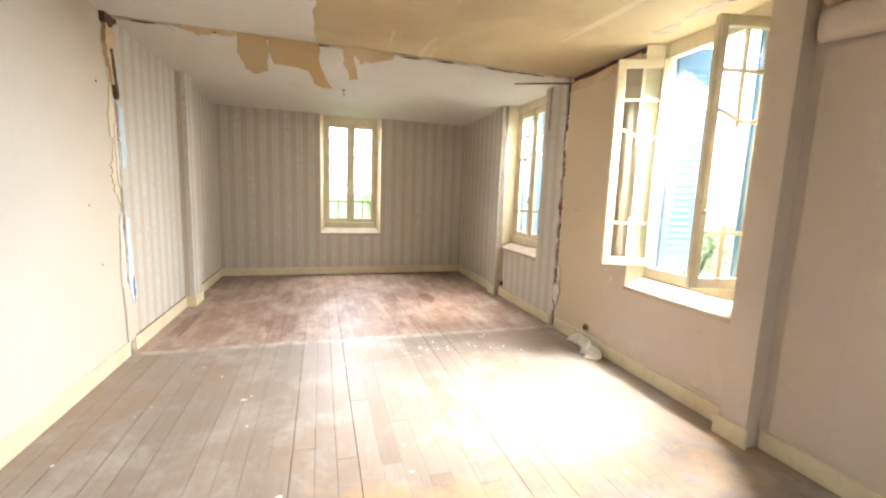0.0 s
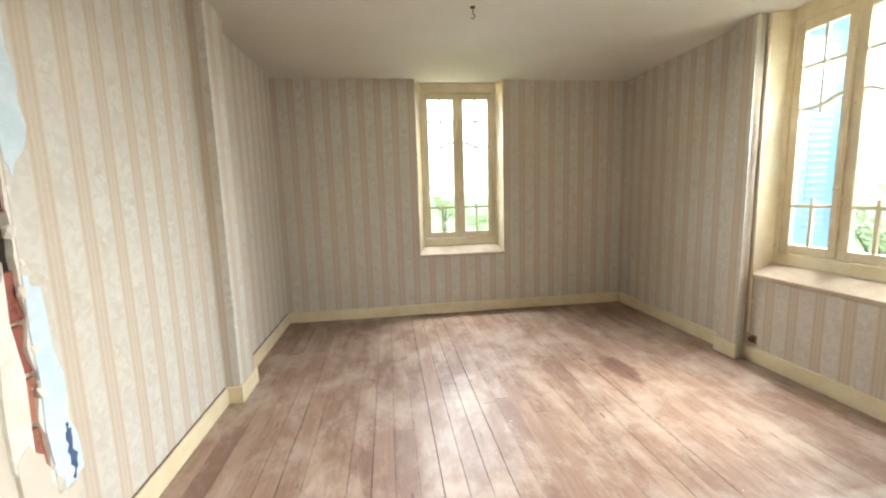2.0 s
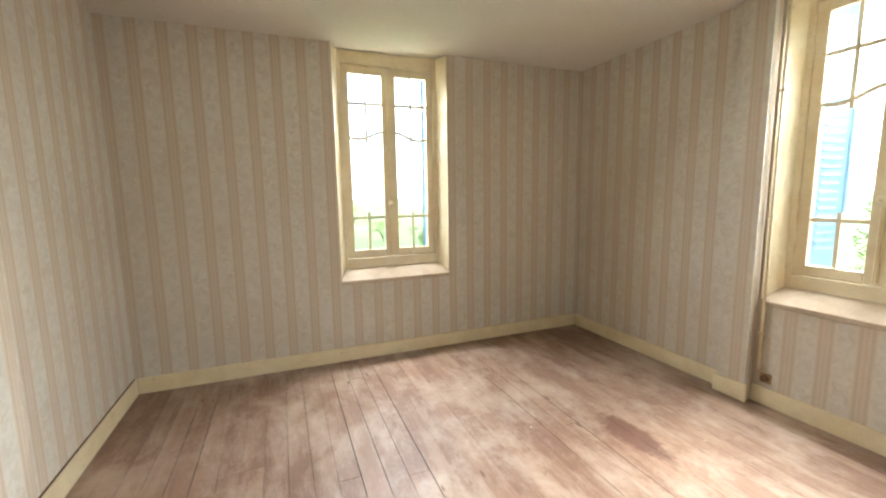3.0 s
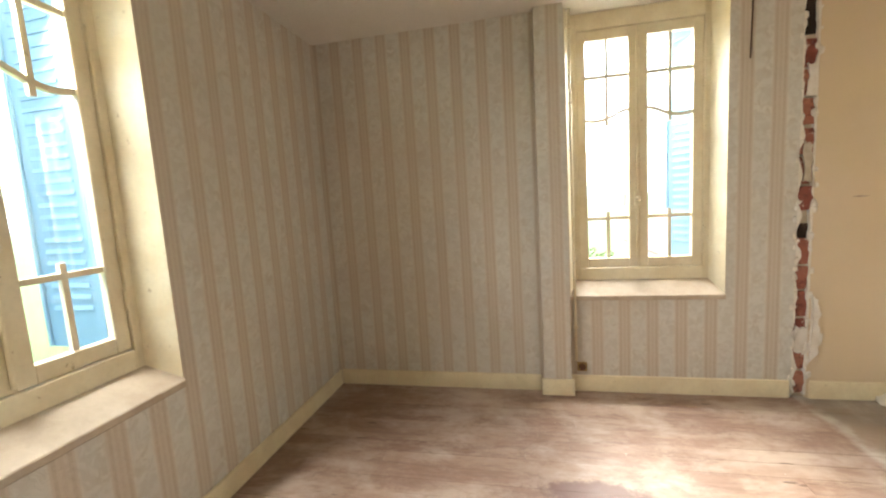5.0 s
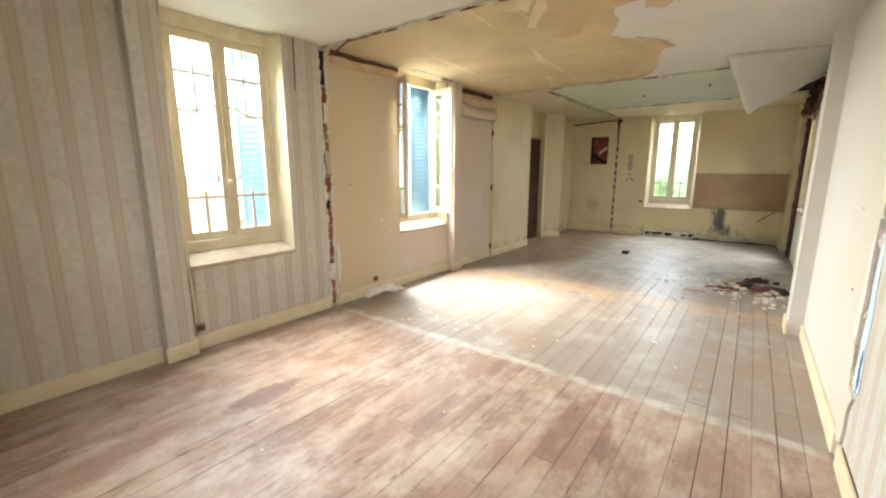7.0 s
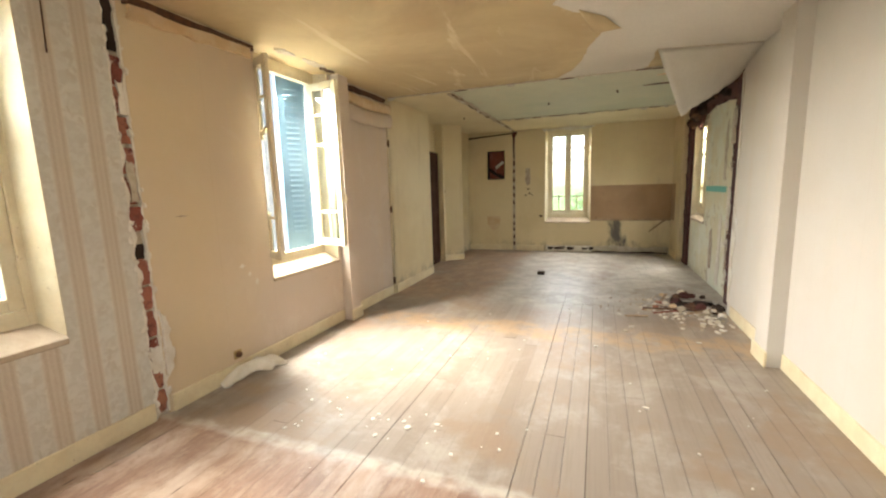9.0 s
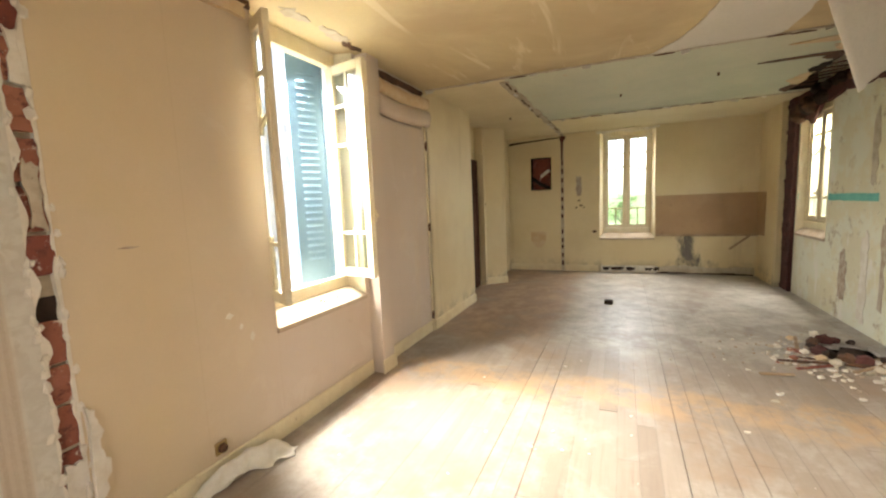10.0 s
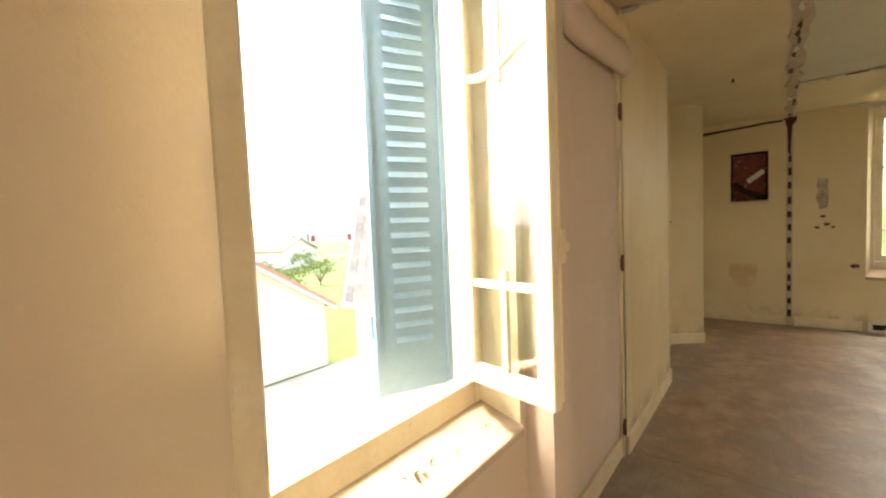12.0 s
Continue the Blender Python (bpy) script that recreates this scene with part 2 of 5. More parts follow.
def brick_material():
    n = Nodes("red_brick", 0.9)
    c = n.mix(n.random(), (0.22, 0.06, 0.04), (0.40, 0.17, 0.105))
    c = n.mix(n.step(n.noise(22, 5, 0.7), 0.5, 0.68), c, (0.12, 0.035, 0.03))
    c = n.mix(n.step(n.noise(14, 6, 0.75), 0.58, 0.66), c, (0.58, 0.49, 0.40))
    return n.done(c, None, n.noise(60, 5, 0.7), 0.5, 0.006)


def slate_material():
    n = Nodes("grey_slate", 0.7)
    c = n.mix(n.random(), (0.17, 0.17, 0.175), (0.28, 0.275, 0.265))
    return n.done(n.mix(n.step(n.noise(3, 5), 0.5, 0.7), c, (0.34, 0.31, 0.27)), None, n.noise(20, 4), 0.3, 0.01)


def glass_material():
    n = Nodes("window_glass", 0.0)
    nodes, links = n.tree.nodes, n.tree.links
    clear, gloss = nodes.new("ShaderNodeBsdfTransparent"), nodes.new("ShaderNodeBsdfGlossy")
    clear.inputs[0].default_value = (0.93, 0.96, 0.96, 1)
    gloss.inputs["Roughness"].default_value = 0.01
    mixer = nodes.new("ShaderNodeMixShader")
    facing = nodes.new("ShaderNodeLayerWeight").outputs["Facing"]
    shine = n.math("ADD", 0.085, n.math("MULTIPLY", n.math("POWER", facing, 3.0), 0.55))
    links.new(shine, mixer.inputs[0])
    links.new(clear.outputs[0], mixer.inputs[1])
    links.new(gloss.outputs[0], mixer.inputs[2])
    links.new(mixer.outputs[0], nodes["Material Output"].inputs[0])
    return n.mat


def kitchen_wall_material():
    """Cream gloss paint gone dull, with patches and a black mould bloom under the worktop line."""
    n = Nodes("yellowed_cream_paint", 0.6)
    x, y, z = n.axes()
    c = n.mix(n.step(n.noise(0.9, 5, 0.6), 0.35, 0.66), (0.70, 0.595, 0.375), (0.63, 0.515, 0.305))
    c = n.mix(n.math("MULTIPLY", n.step(n.noise(1, 5, 0.6, n.scaled((4, 4, 0.4))), 0.57, 0.7), 0.4), c, (0.52, 0.42, 0.25))
    c = n.mix(n.step(n.noise(5, 7, 0.75), 0.7, 0.76), c, (0.45, 0.36, 0.22))
    # black mould bloom below the worktop line, grime along the foot of the wall
    drop = n.math("MULTIPLY", n.step(z, 0.45, 0.0), 0.22)
    dx = n.math("DIVIDE", n.math("ADD", n.math("ADD", x, 0.55), drop), n.math("ADD", 0.15, drop))
    dz = n.math("DIVIDE", n.math("SUBTRACT", z, 0.42), 0.40)
    far = n.math("SQRT", n.math("ADD", n.math("MULTIPLY", dx, dx), n.math("MULTIPLY", dz, dz)))
    run = n.noise(1.0, 7, 0.75, n.scaled((9, 9, 3.2)), 0.6)
    bloom = n.math("SUBTRACT", 1.3, n.math("ADD", far, n.math("MULTIPLY", n.math("SUBTRACT", run, 0.5), 3.2)))
    bloom = n.math("MULTIPLY", n.step(bloom, 0.05, 0.9), n.math("MULTIPLY", n.step(y, -3.60, -3.70), n.step(z, 0.72, 0.70)))
    c = n.mix(n.math("MULTIPLY", bloom, 0.9), c, (0.05, 0.045, 0.05))
    foot = n.math("MULTIPLY", n.step(z, 0.32, 0.06), n.step(n.noise(4, 6, 0.75), 0.45, 0.6))
    c = n.mix(n.math("MULTIPLY", foot, 0.55), c, (0.22, 0.19, 0.15))
    return n.done(c, None, n.noise(12, 5), 0.2, 0.005)


def mould_material():
    n = Nodes("black_mould_stain", 0.9)
    return n.done(n.mix(n.step(n.noise(9, 6, 0.75), 0.35, 0.66), (0.035, 0.03, 0.035), (0.16, 0.14, 0.13)), None, n.noise(40, 4), 0.3, 0.004)


M_PAPER = wallpaper_material()
M_BARE = stripped_wall_material("bare_lining_paper", (0.60, 0.51, 0.43), (0.575, 0.475, 0.375), (0.655, 0.525, 0.335), (0.40, 0.28, 0.16))
M_PALE = stripped_wall_material("pale_lining_paper", (0.625, 0.585, 0.52), (0.60, 0.55, 0.48), (0.61, 0.54, 0.43), (0.46, 0.36, 0.25))
M_CREAM = kitchen_wall_material()
nw = Nodes("washroom_plaster", 0.8)
cw = nw.mix(nw.step(nw.noise(2.1, 6, 0.68), 0.44, 0.54), (0.65, 0.605, 0.44), (0.67, 0.67, 0.55))
cw = nw.mix(nw.step(nw.noise(1.0, 6, 0.7, nw.scaled((3, 3, 0.9))), 0.56, 0.62), cw, (0.72, 0.69, 0.61))
cw = nw.mix(nw.math("MULTIPLY", nw.step(nw.noise(5.0, 8, 0.78), 0.56, 0.66), 0.7), cw, (0.33, 0.245, 0.15))
cw = nw.mix(nw.step(nw.noise(8.0, 7, 0.8), 0.66, 0.70), cw, (0.09, 0.05, 0.035))
M_WASH = nw.done(cw, None, nw.noise(9, 6, 0.7), 0.5, 0.012)
M_SCAR = worn("scraped_plaster", (0.52, 0.46, 0.36), (0.40, 0.33, 0.24), 10, 0.9, 60, 0.4, spots=(0.16, 0.10, 0.07))
M_FLOOR = floor_material()
M_WHITE_CEIL = worn("white_ceiling_paint", (0.68, 0.65, 0.59), (0.64, 0.605, 0.53), 1.2, 0.85, 50)
M_STAIN_CEIL = ceiling_stained_material()
M_GREEN_CEIL = worn("faded_green_distemper", (0.60, 0.605, 0.475), (0.53, 0.56, 0.44), 1.4, 0.9, 40, spots=(0.62, 0.50, 0.36))
M_CREAM_CEIL = worn("cream_ceiling_paint", (0.70, 0.62, 0.43), (0.64, 0.55, 0.36), 1.1, 0.8, 40)
M_BASE = worn("cream_skirting_paint", (0.74, 0.65, 0.44), (0.67, 0.56, 0.36), 5, 0.5, 45, spots=(0.40, 0.29, 0.17))
M_FRAME = worn("cream_window_paint", (0.76, 0.68, 0.49), (0.70, 0.60, 0.40), 6, 0.45, 50, spots=(0.48, 0.38, 0.23))
M_SILL = worn("dirty_sill_paint", (0.50, 0.415, 0.31), (0.40, 0.31, 0.215), 5, 0.7, 45, spots=(0.36, 0.27, 0.17))
M_BLUE = worn("pale_blue_metal_paint", (0.145, 0.255, 0.36), (0.125, 0.225, 0.325), 4, 0.45, 30, 0.05)
M_GLASS = glass_material()
M_BRICK = brick_material()
M_MORTAR = worn("crumbled_mortar", (0.50, 0.43, 0.34), (0.34, 0.24, 0.18), 14, 0.95, 60, 0.6, spots=(0.16, 0.08, 0.06))
M_PLASTER = worn("broken_white_plaster", (0.74, 0.70, 0.62), (0.64, 0.58, 0.48), 9, 0.9, 60, 0.4)
# near-black: carries the shade of voids and hollows in its colour, dark scraps too
M_DARK = worn("near_black", (0.035, 0.025, 0.02), (0.06, 0.04, 0.03), 6, 0.95, 30)
M_RUST = worn("rusty_iron", (0.09, 0.055, 0.04), (0.16, 0.08, 0.045), 14, 0.7, 60, 0.3)
M_BRASS = worn("tarnished_brass", (0.42, 0.30, 0.13), (0.28, 0.19, 0.08), 16, 0.45, 60, 0.1, 0.7)
M_TORN = worn("torn_paper_back", (0.66, 0.52, 0.34), (0.60, 0.42, 0.24), 6, 0.9, 50)
M_ORANGE = worn("orange_torn_paper", (0.58, 0.39, 0.19), (0.56, 0.43, 0.25), 5, 0.9, 50)
M_SPLASH = worn("brown_hardboard", (0.36, 0.225, 0.115), (0.42, 0.275, 0.15), 2.2, 0.55, 60, 0.1, spots=(0.24, 0.14, 0.07))
M_TEAL = worn("teal_paint_band", (0.05, 0.34, 0.29), (0.08, 0.40, 0.34), 8, 0.5, 40)
M_MOULD = mould_material()
M_DOOR = worn("dark_brown_door_paint", (0.06, 0.028, 0.017), (0.08, 0.038, 0.025), 4, 0.9, 40, 0.15)
for dull in (M_DOOR, M_DARK, M_RUST):
    dull.node_tree.nodes["Principled BSDF"].inputs["Specular IOR Level"].default_value = 0.12
M_STONE = worn("outer_render", (0.62, 0.57, 0.48), (0.55, 0.49, 0.40), 1.5, 0.9, 30)
M_WOOD = worn("raw_dusty_wood", (0.30, 0.20, 0.12), (0.42, 0.31, 0.20), 8, 0.8, 60, 0.4)
M_BLUEPAINT = worn("dark_blue_old_paint", (0.05, 0.09, 0.20), (0.08, 0.13, 0.25), 9, 0.7, 40)
M_PALEBLUE = worn("pale_blue_old_distemper", (0.62, 0.70, 0.74), (0.52, 0.62, 0.66), 8, 0.85, 50)


# ---- mesh helpers ----
def finish(bm, name, material, parent=None, bevel=0.0, smooth=False):
    if bevel:
        bmesh.ops.bevel(bm, geom=list(bm.edges), offset=bevel, segments=1, affect="EDGES", profile=0.5)
    bmesh.ops.recalc_face_normals(bm, faces=bm.faces)
    mesh = bpy.data.meshes.new(name)
    bm.to_mesh(mesh)
    bm.free()
    mesh.materials.append(material)
    if smooth:
        mesh.shade_smooth()
    ob = new(name, mesh)
    if parent:
        ob.parent = parent
    return ob


def part(name, bm, material, parent, label="", bevel=0.0, smooth=False):
    ob = finish(bm, name, material, parent, bevel, smooth)
    return tagged(ob, label)


def structure(ob, label, category):
    return tagged(ob, label, category, "", "structure")


def box(bm, x0, x1, y0, y1, z0, z1):
    v = [bm.verts.new(p) for p in ((x0, y0, z0), (x1, y0, z0), (x1, y1, z0), (x0, y1, z0), (x0, y0, z1), (x1, y0, z1), (x1, y1, z1), (x0, y1, z1))]
    for f in ((0, 3, 2, 1), (4, 5, 6, 7), (0, 1, 5, 4), (1, 2, 6, 5), (2, 3, 7, 6), (3, 0, 4, 7)):
        bm.faces.new([v[i] for i in f])


def boxes(*sides):
    bm = bmesh.new()
    for s in sides:
        box(bm, *s)
    return bm


def tube(points, radius, sides=8):
    """A round bar along points."""
    bm = bmesh.new()
    rings = []
    pts = [Vector(p) for p in points]
    for i, p in enumerate(pts):
        way = (pts[min(i + 1, len(pts) - 1)] - pts[max(i - 1, 0)]).normalized()
        a = way.orthogonal().normalized()
        b = way.cross(a)
        rings.append([bm.verts.new(p + radius * (math.cos(k * math.tau / sides) * a + math.sin(k * math.tau / sides) * b)) for k in range(sides)])
    for r, s in zip(rings, rings[1:]):
        for k in range(sides):
            bm.faces.new((r[k], r[(k + 1) % sides], s[(k + 1) % sides], s[k]))
    bm.faces.new(rings[0][::-1])
    bm.faces.new(rings[-1])
    return bm


def solid_outline(outline, thick, place):
    """A sheet from an outline in its own plane, of some thickness; place(u, v, w) gives the point."""
    bm = bmesh.new()
    front = [bm.verts.new(place(u, v, 0)) for u, v in outline]
    back = [bm.verts.new(place(u, v, thick)) for u, v in outline]
    bm.faces.new(front)
    bm.faces.new(back[::-1])
    for i in range(len(outline)):
        j = (i + 1) % len(outline)
        bm.faces.new((front[i], back[i], back[j], front[j]))
    bm.normal_update()
    bmesh.ops.triangulate(bm, faces=[f for f in bm.faces if len(f.verts) > 4])
    return bm


def ragged(outline, rng, amount=0.02, pieces=4):
    """The outline with torn edges."""
    out = []
    for (a, b), (c, d) in zip(outline, outline[1:] + outline[:1]):
        for k in range(pieces):
            f = k / pieces
            j = amount if k else amount * 0.3
            out.append((a + (c - a) * f + rng.uniform(-j, j), b + (d - b) * f + rng.uniform(-j, j)))
    return out


def pierced(axis, front, back, a0, a1, z0, z1, holes=()):
    """A wall between two planes of one axis, from a0 to a1 along the other, with holes (a0, a1, z0, z1) right through."""
    cuts_a = sorted({a0, a1, *(h[0] for h in holes), *(h[1] for h in holes)})
    cuts_z = sorted({z0, z1, *(h[2] for h in holes), *(h[3] for h in holes)})
    cuts_a, cuts_z = [c for c in cuts_a if a0 <= c <= a1], [c for c in cuts_z if z0 <= c <= z1]

    def filled(i, k):
        if not (0 <= i < len(cuts_a) - 1 and 0 <= k < len(cuts_z) - 1):
            return False
        a, z = (cuts_a[i] + cuts_a[i + 1]) / 2, (cuts_z[k] + cuts_z[k + 1]) / 2
        return not any(h[0] < a < h[1] and h[2] < z < h[3] for h in holes)

    bm = bmesh.new()
    seen = {}

    def vert(d, a, z):
        key = (d, a, z)
        if key not in seen:
            seen[key] = bm.verts.new((d, a, z) if axis == "x" else (a, d, z))
        return seen[key]

    for i in range(len(cuts_a) - 1):
        for k in range(len(cuts_z) - 1):
            if not filled(i, k):
                continue
            a, b, c, d = cuts_a[i], cuts_a[i + 1], cuts_z[k], cuts_z[k + 1]
            for p in (front, back):
                bm.faces.new((vert(p, a, c), vert(p, b, c), vert(p, b, d), vert(p, a, d)))
            for di, dk, e, f in ((-1, 0, (a, c), (a, d)), (1, 0, (b, c), (b, d)), (0, -1, (a, c), (b, c)), (0, 1, (a, d), (b, d))):
                if not filled(i + di, k + dk):
                    bm.faces.new((vert(front, *e), vert(front, *f), vert(back, *f), vert(back, *e)))
    return bm


# ---- the plan ----
XL, XR, YN, YS, H = -1.58, 2.56, 7.35, -3.74, 2.735
TOP = 3.3
W1, W2 = (1.895, 2.90), (4.455, 5.472)
FW, BW = (-0.01, 1.015), (-0.03, 0.93)
SILL = 0.725
OUT = 0.46

# floor slab under the boards, with the broken hole
slab = structure(finish(pierced("x", 0, 1, 0, 1, 0, 1), "floor", M_DARK), "bare wooden floor of worn boards over a dark void", "floor")
bm = bmesh.new()
for x0, x1, y0, y1 in ((-1.9, 2.98, 0.38, 7.6), (-1.9, 2.98, -3.95, -0.1), (-1.9, -1.62, -0.1, 0.38), (-1.16, 2.98, -0.1, 0.38), (2.98, 3.95, -2.05, -0.81)):
    box(bm, x0, x1, y0, y1, -0.25, -0.026)
box(bm, -1.7, -1.1, -0.2, 0.5, -0.5, -0.4)
slab_mesh = slab.data
bm.to_mesh(slab_mesh)
bm.free()

# walls of the papered room
structure(finish(pierced("x", XR, XR + OUT, 4.045, 5.52, 0, TOP, ((W2[0], W2[1], SILL, H + 0.01),)), "wall_east_bedroom", M_PAPER), "wall with faded striped wallpaper below a window", "wall")
structure(finish(pierced("x", 2.55, XR + OUT, 5.52, YN + OUT, 0, TOP), "wall_east_corner", M_PAPER), "wall with faded striped floral wallpaper", "wall")
structure(finish(pierced("y", YN, YN + OUT, XL - 0.3, 2.55, 0, TOP, ((FW[0], FW[1], SILL, H + 0.01),)), "wall_north", M_PAPER), "end wall with faded striped wallpaper", "wall")
structure(finish(pierced("x", XL - 0.3, XL, 4.045, YN, 0, TOP), "wall_west_bedroom", M_PAPER), "long wall with pale striped floral wallpaper", "wall")
structure(finish(boxes((2.475, 2.552, 5.485, 5.68, 0, H)), "pilaster_east_bedroom", M_PAPER), "papered pilaster beside the window", "pilaster")
structure(finish(boxes((XL - 0.002, XL + 0.10, 5.49, 5.80, 0, H)), "pilaster_west_bedroom", M_PAPER), "papered pilaster on the long wall", "pilaster")

# walls of the stripped middle room
structure(finish(pierced("x", XR, XR + OUT, 0.6, 3.955, 0, TOP, ((W1[0], W1[1], SILL, H + 0.01),)), "wall_east_middle", M_BARE), "stripped beige wall with torn lining paper and an open window", "wall")
structure(finish(pierced("x", XL - 0.3, XL, 0.46, 3.955, 0, TOP), "wall_west_middle", M_PALE), "pale stripped wall", "wall")
structure(finish(boxes((XR - 0.11, XR + 0.002, 1.66, 1.84, 0, H)), "pilaster_east_middle", M_BARE), "stripped pilaster between window and cupboard", "pilaster")
structure(finish(boxes((XL - 0.002, XL + 0.11, 1.70, 1.96, 0, H)), "pilaster_west_middle", M_PALE), "pale stripped pilaster", "pilaster")

# walls of the kitchen and the hall
structure(finish(pierced("x", 2.53, XR + OUT, -0.86, 0.6, 0, TOP), "wall_east_hall", M_CREAM), "yellowed cream hall wall", "wall")
structure(finish(pierced("x", 2.86, XR + OUT, -1.98, -0.86, 0, TOP, ((-1.975, -0.92, -0.01, 2.2),)), "wall_east_recess", M_CREAM), "cream wall round a dark doorway", "wall")
structure(finish(pierced("x", 2.72, XR + OUT, YS, -2.0, 0, TOP), "wall_east_back", M_CREAM), "yellowed cream back wall", "wall")
bm = boxes((-0.30, 0.23, -0.035, 0.035, 0, H))
bm.transform(pose(2.68, -2.17, 0, 0, 0, 40))
structure(finish(bm, "wall_stub", M_CREAM), "cream stub of a removed partition by the doorway", "wall")
structure(finish(pierced("y", YS - OUT, YS, -2.1, 3.1, 0, TOP, ((BW[0], BW[1], 0.67, H + 0.01), (1.86, 2.24, 1.67, 2.3))), "wall_south", M_CREAM), "yellowed kitchen end wall with stains", "wall")
LV = (-2.44, -1.52)
structure(finish(pierced("x", -1.72 - OUT, -1.72, -2.50, 0.0, 0, TOP, ((LV[0], LV[1], 0.86, 2.56),)), "wall_west_washroom", M_WASH), "dirty cream wall of the removed washroom", "wall")
structure(finish(pierced("x", -1.9, XL - 0.02, YS, -2.80, 0, TOP), "wall_west_kitchen", M_CREAM), "cream kitchen side wall", "wall")
# unseen box added behind the doorway; its near-black colour stands in for shade
structure(finish(boxes((3.9, 4.0, -3, 0, 0, TOP), (3.02, 4.0, -0.86, -0.8, 0, TOP), (3.02, 4.0, -2.06, -2.0, 0, TOP), (3.02, 4.0, -2.06, -0.8, 2.4, 2.5)), "wall_landing", M_DARK), "added near-black box that stands in for the unlit space behind the doorway", "wall")

# ceilings
structure(finish(boxes((XL, XR + 0.30, 3.93, YN + 0.3, H, H + 0.2)), "ceiling_bedroom", M_WHITE_CEIL), "white painted ceiling", "ceiling")
structure(finish(boxes((XL, XR + 0.30, 0.5, 3.93, H, H + 0.2)), "ceiling_middle", M_STAIN_CEIL), "stained brownish bare ceiling", "ceiling")
structure(finish(boxes((-1.38, 1.66, -2.1, 0.5, H, H + 0.2), (-1.9, -1.38, -2.1, -2.0, H, H + 0.2), (-1.9, -1.38, 0.25, 0.5, H, H + 0.2), (-1.9, -1.38, -2.0, 0.25, H + 0.22, H + 0.3)), "ceiling_kitchen", M_GREEN_CEIL), "faded green ceiling with a broken corner", "ceiling")
structure(finish(boxes((1.66, 3.02, -2.1, 0.5, H + 0.003, H + 0.2), (-1.9, 3.02, YS - 0.3, -2.1, H + 0.003, H + 0.2)), "ceiling_hall", M_CREAM_CEIL), "cream painted ceiling", "ceiling")


# ---- windows ----
def curve_bar(bm, x0, x1, za, zb, y, half, depth, flip):
    """The swept glazing bar: level at the outer side, rising to the meeting stile."""
    n = 10
    pts = []
    for i in range(n + 1):
        f = i / n
        g = 1 - f if flip else f
        s = 0.0 if g < 0.42 else (g - 0.42) / 0.58
        s = s * s * (3 - 2 * s)
        dip = -0.012 * math.sin(min(g / 0.5, 1) * math.pi)
        pts.append((x0 + (x1 - x0) * f, za + (zb - za) * s + dip))
    for (a, b), (c, d) in zip(pts, pts[1:]):
        v = [bm.verts.new(p) for p in ((a, y - depth, b - half), (c, y - depth, d - half), (c, y - depth, d + half), (a, y - depth, b + half),
                                       (a, y + depth, b - half), (c, y + depth, d - half), (c, y + depth, d + half), (a, y + depth, b + half))]
        for f in ((0, 3, 2, 1), (4, 5, 6, 7), (0, 1, 5, 4), (2, 3, 7, 6), (1, 2, 6, 5), (3, 0, 4, 7)):
            bm.faces.new([v[i] for i in f])


def casement(parent, x_hinge, wide, side, turn, low, high, handle):
    """One leaf. side +1: it reaches from its hinge towards +x. turn: degrees that it stands open into the room (-y)."""
    leaf = new("casement", None)
    leaf.parent = parent
    leaf.matrix_basis = pose(x_hinge, 0, 0, 0, 0, -turn * side)
    rail, out, inn = 0.07, 0.065, 0.064
    a, b = (0, wide) if side > 0 else (-wide, 0)
    ga, gb = (a + out, b - inn) if side > 0 else (a + inn, b - out)
    ztop, zlow = high - rail, low + rail
    bm = boxes((a, ga, -0.02, 0.02, low, high), (gb, b, -0.02, 0.02, low, high), (ga, gb, -0.0195, 0.0195, low, zlow), (ga, gb, -0.0195, 0.0195, ztop, high))
    part("sash_frame", bm, M_FRAME, leaf, bevel=0.004)
    span = ztop - zlow
    z1, z2, z3 = zlow + 0.19 * span, zlow + 0.65 * span, zlow + 0.84 * span
    mid = (ga + gb) / 2
    bm = bmesh.new()
    for z in (z1, z3):
        box(bm, ga, gb, -0.011, 0.011, z - 0.012, z + 0.012)
    curve_bar(bm, ga, gb, z2, z2 + 0.055, 0, 0.012, 0.012, side < 0)
    box(bm, mid - 0.011, mid + 0.011, -0.010, 0.010, z2 - 0.05, ztop)
    box(bm, mid - 0.011, mid + 0.011, -0.010, 0.010, zlow, z1 + 0.05)
    part("glazing_bars", bm, M_FRAME, leaf)
    for za, zb in ((zlow, z1), (z1, z2), (z2, z3), (z3, ztop)):
        pane = part("pane", boxes((ga - 0.003, gb + 0.003, -0.002, 0.002, za, zb)), M_GLASS, leaf)
        pane.visible_shadow = False
    e = b - 0.012 if side > 0 else a + 0.012
    if handle:
        bm = tube(((e, -0.032, low + 0.02), (e, -0.032, high - 0.02)), 0.008)
        box(bm, e - 0.018, e + 0.018, -0.045, -0.02, 1.36, 1.46)
        part("espagnolette", bm, M_FRAME, leaf, "cream painted bolt rod with a knob")
        bm = bmesh.new()
        bmesh.ops.create_uvsphere(bm, u_segments=10, v_segments=6, radius=0.02)
        bm.transform(pose(e, -0.06, 1.41))
        part("knob", bm, M_FRAME, leaf, smooth=True)
    for z in (low + 0.22, high - 0.3):
        part("hinge", tube(((0, -0.024, z - 0.04), (0, -0.024, z + 0.04)), 0.008), M_FRAME, leaf)


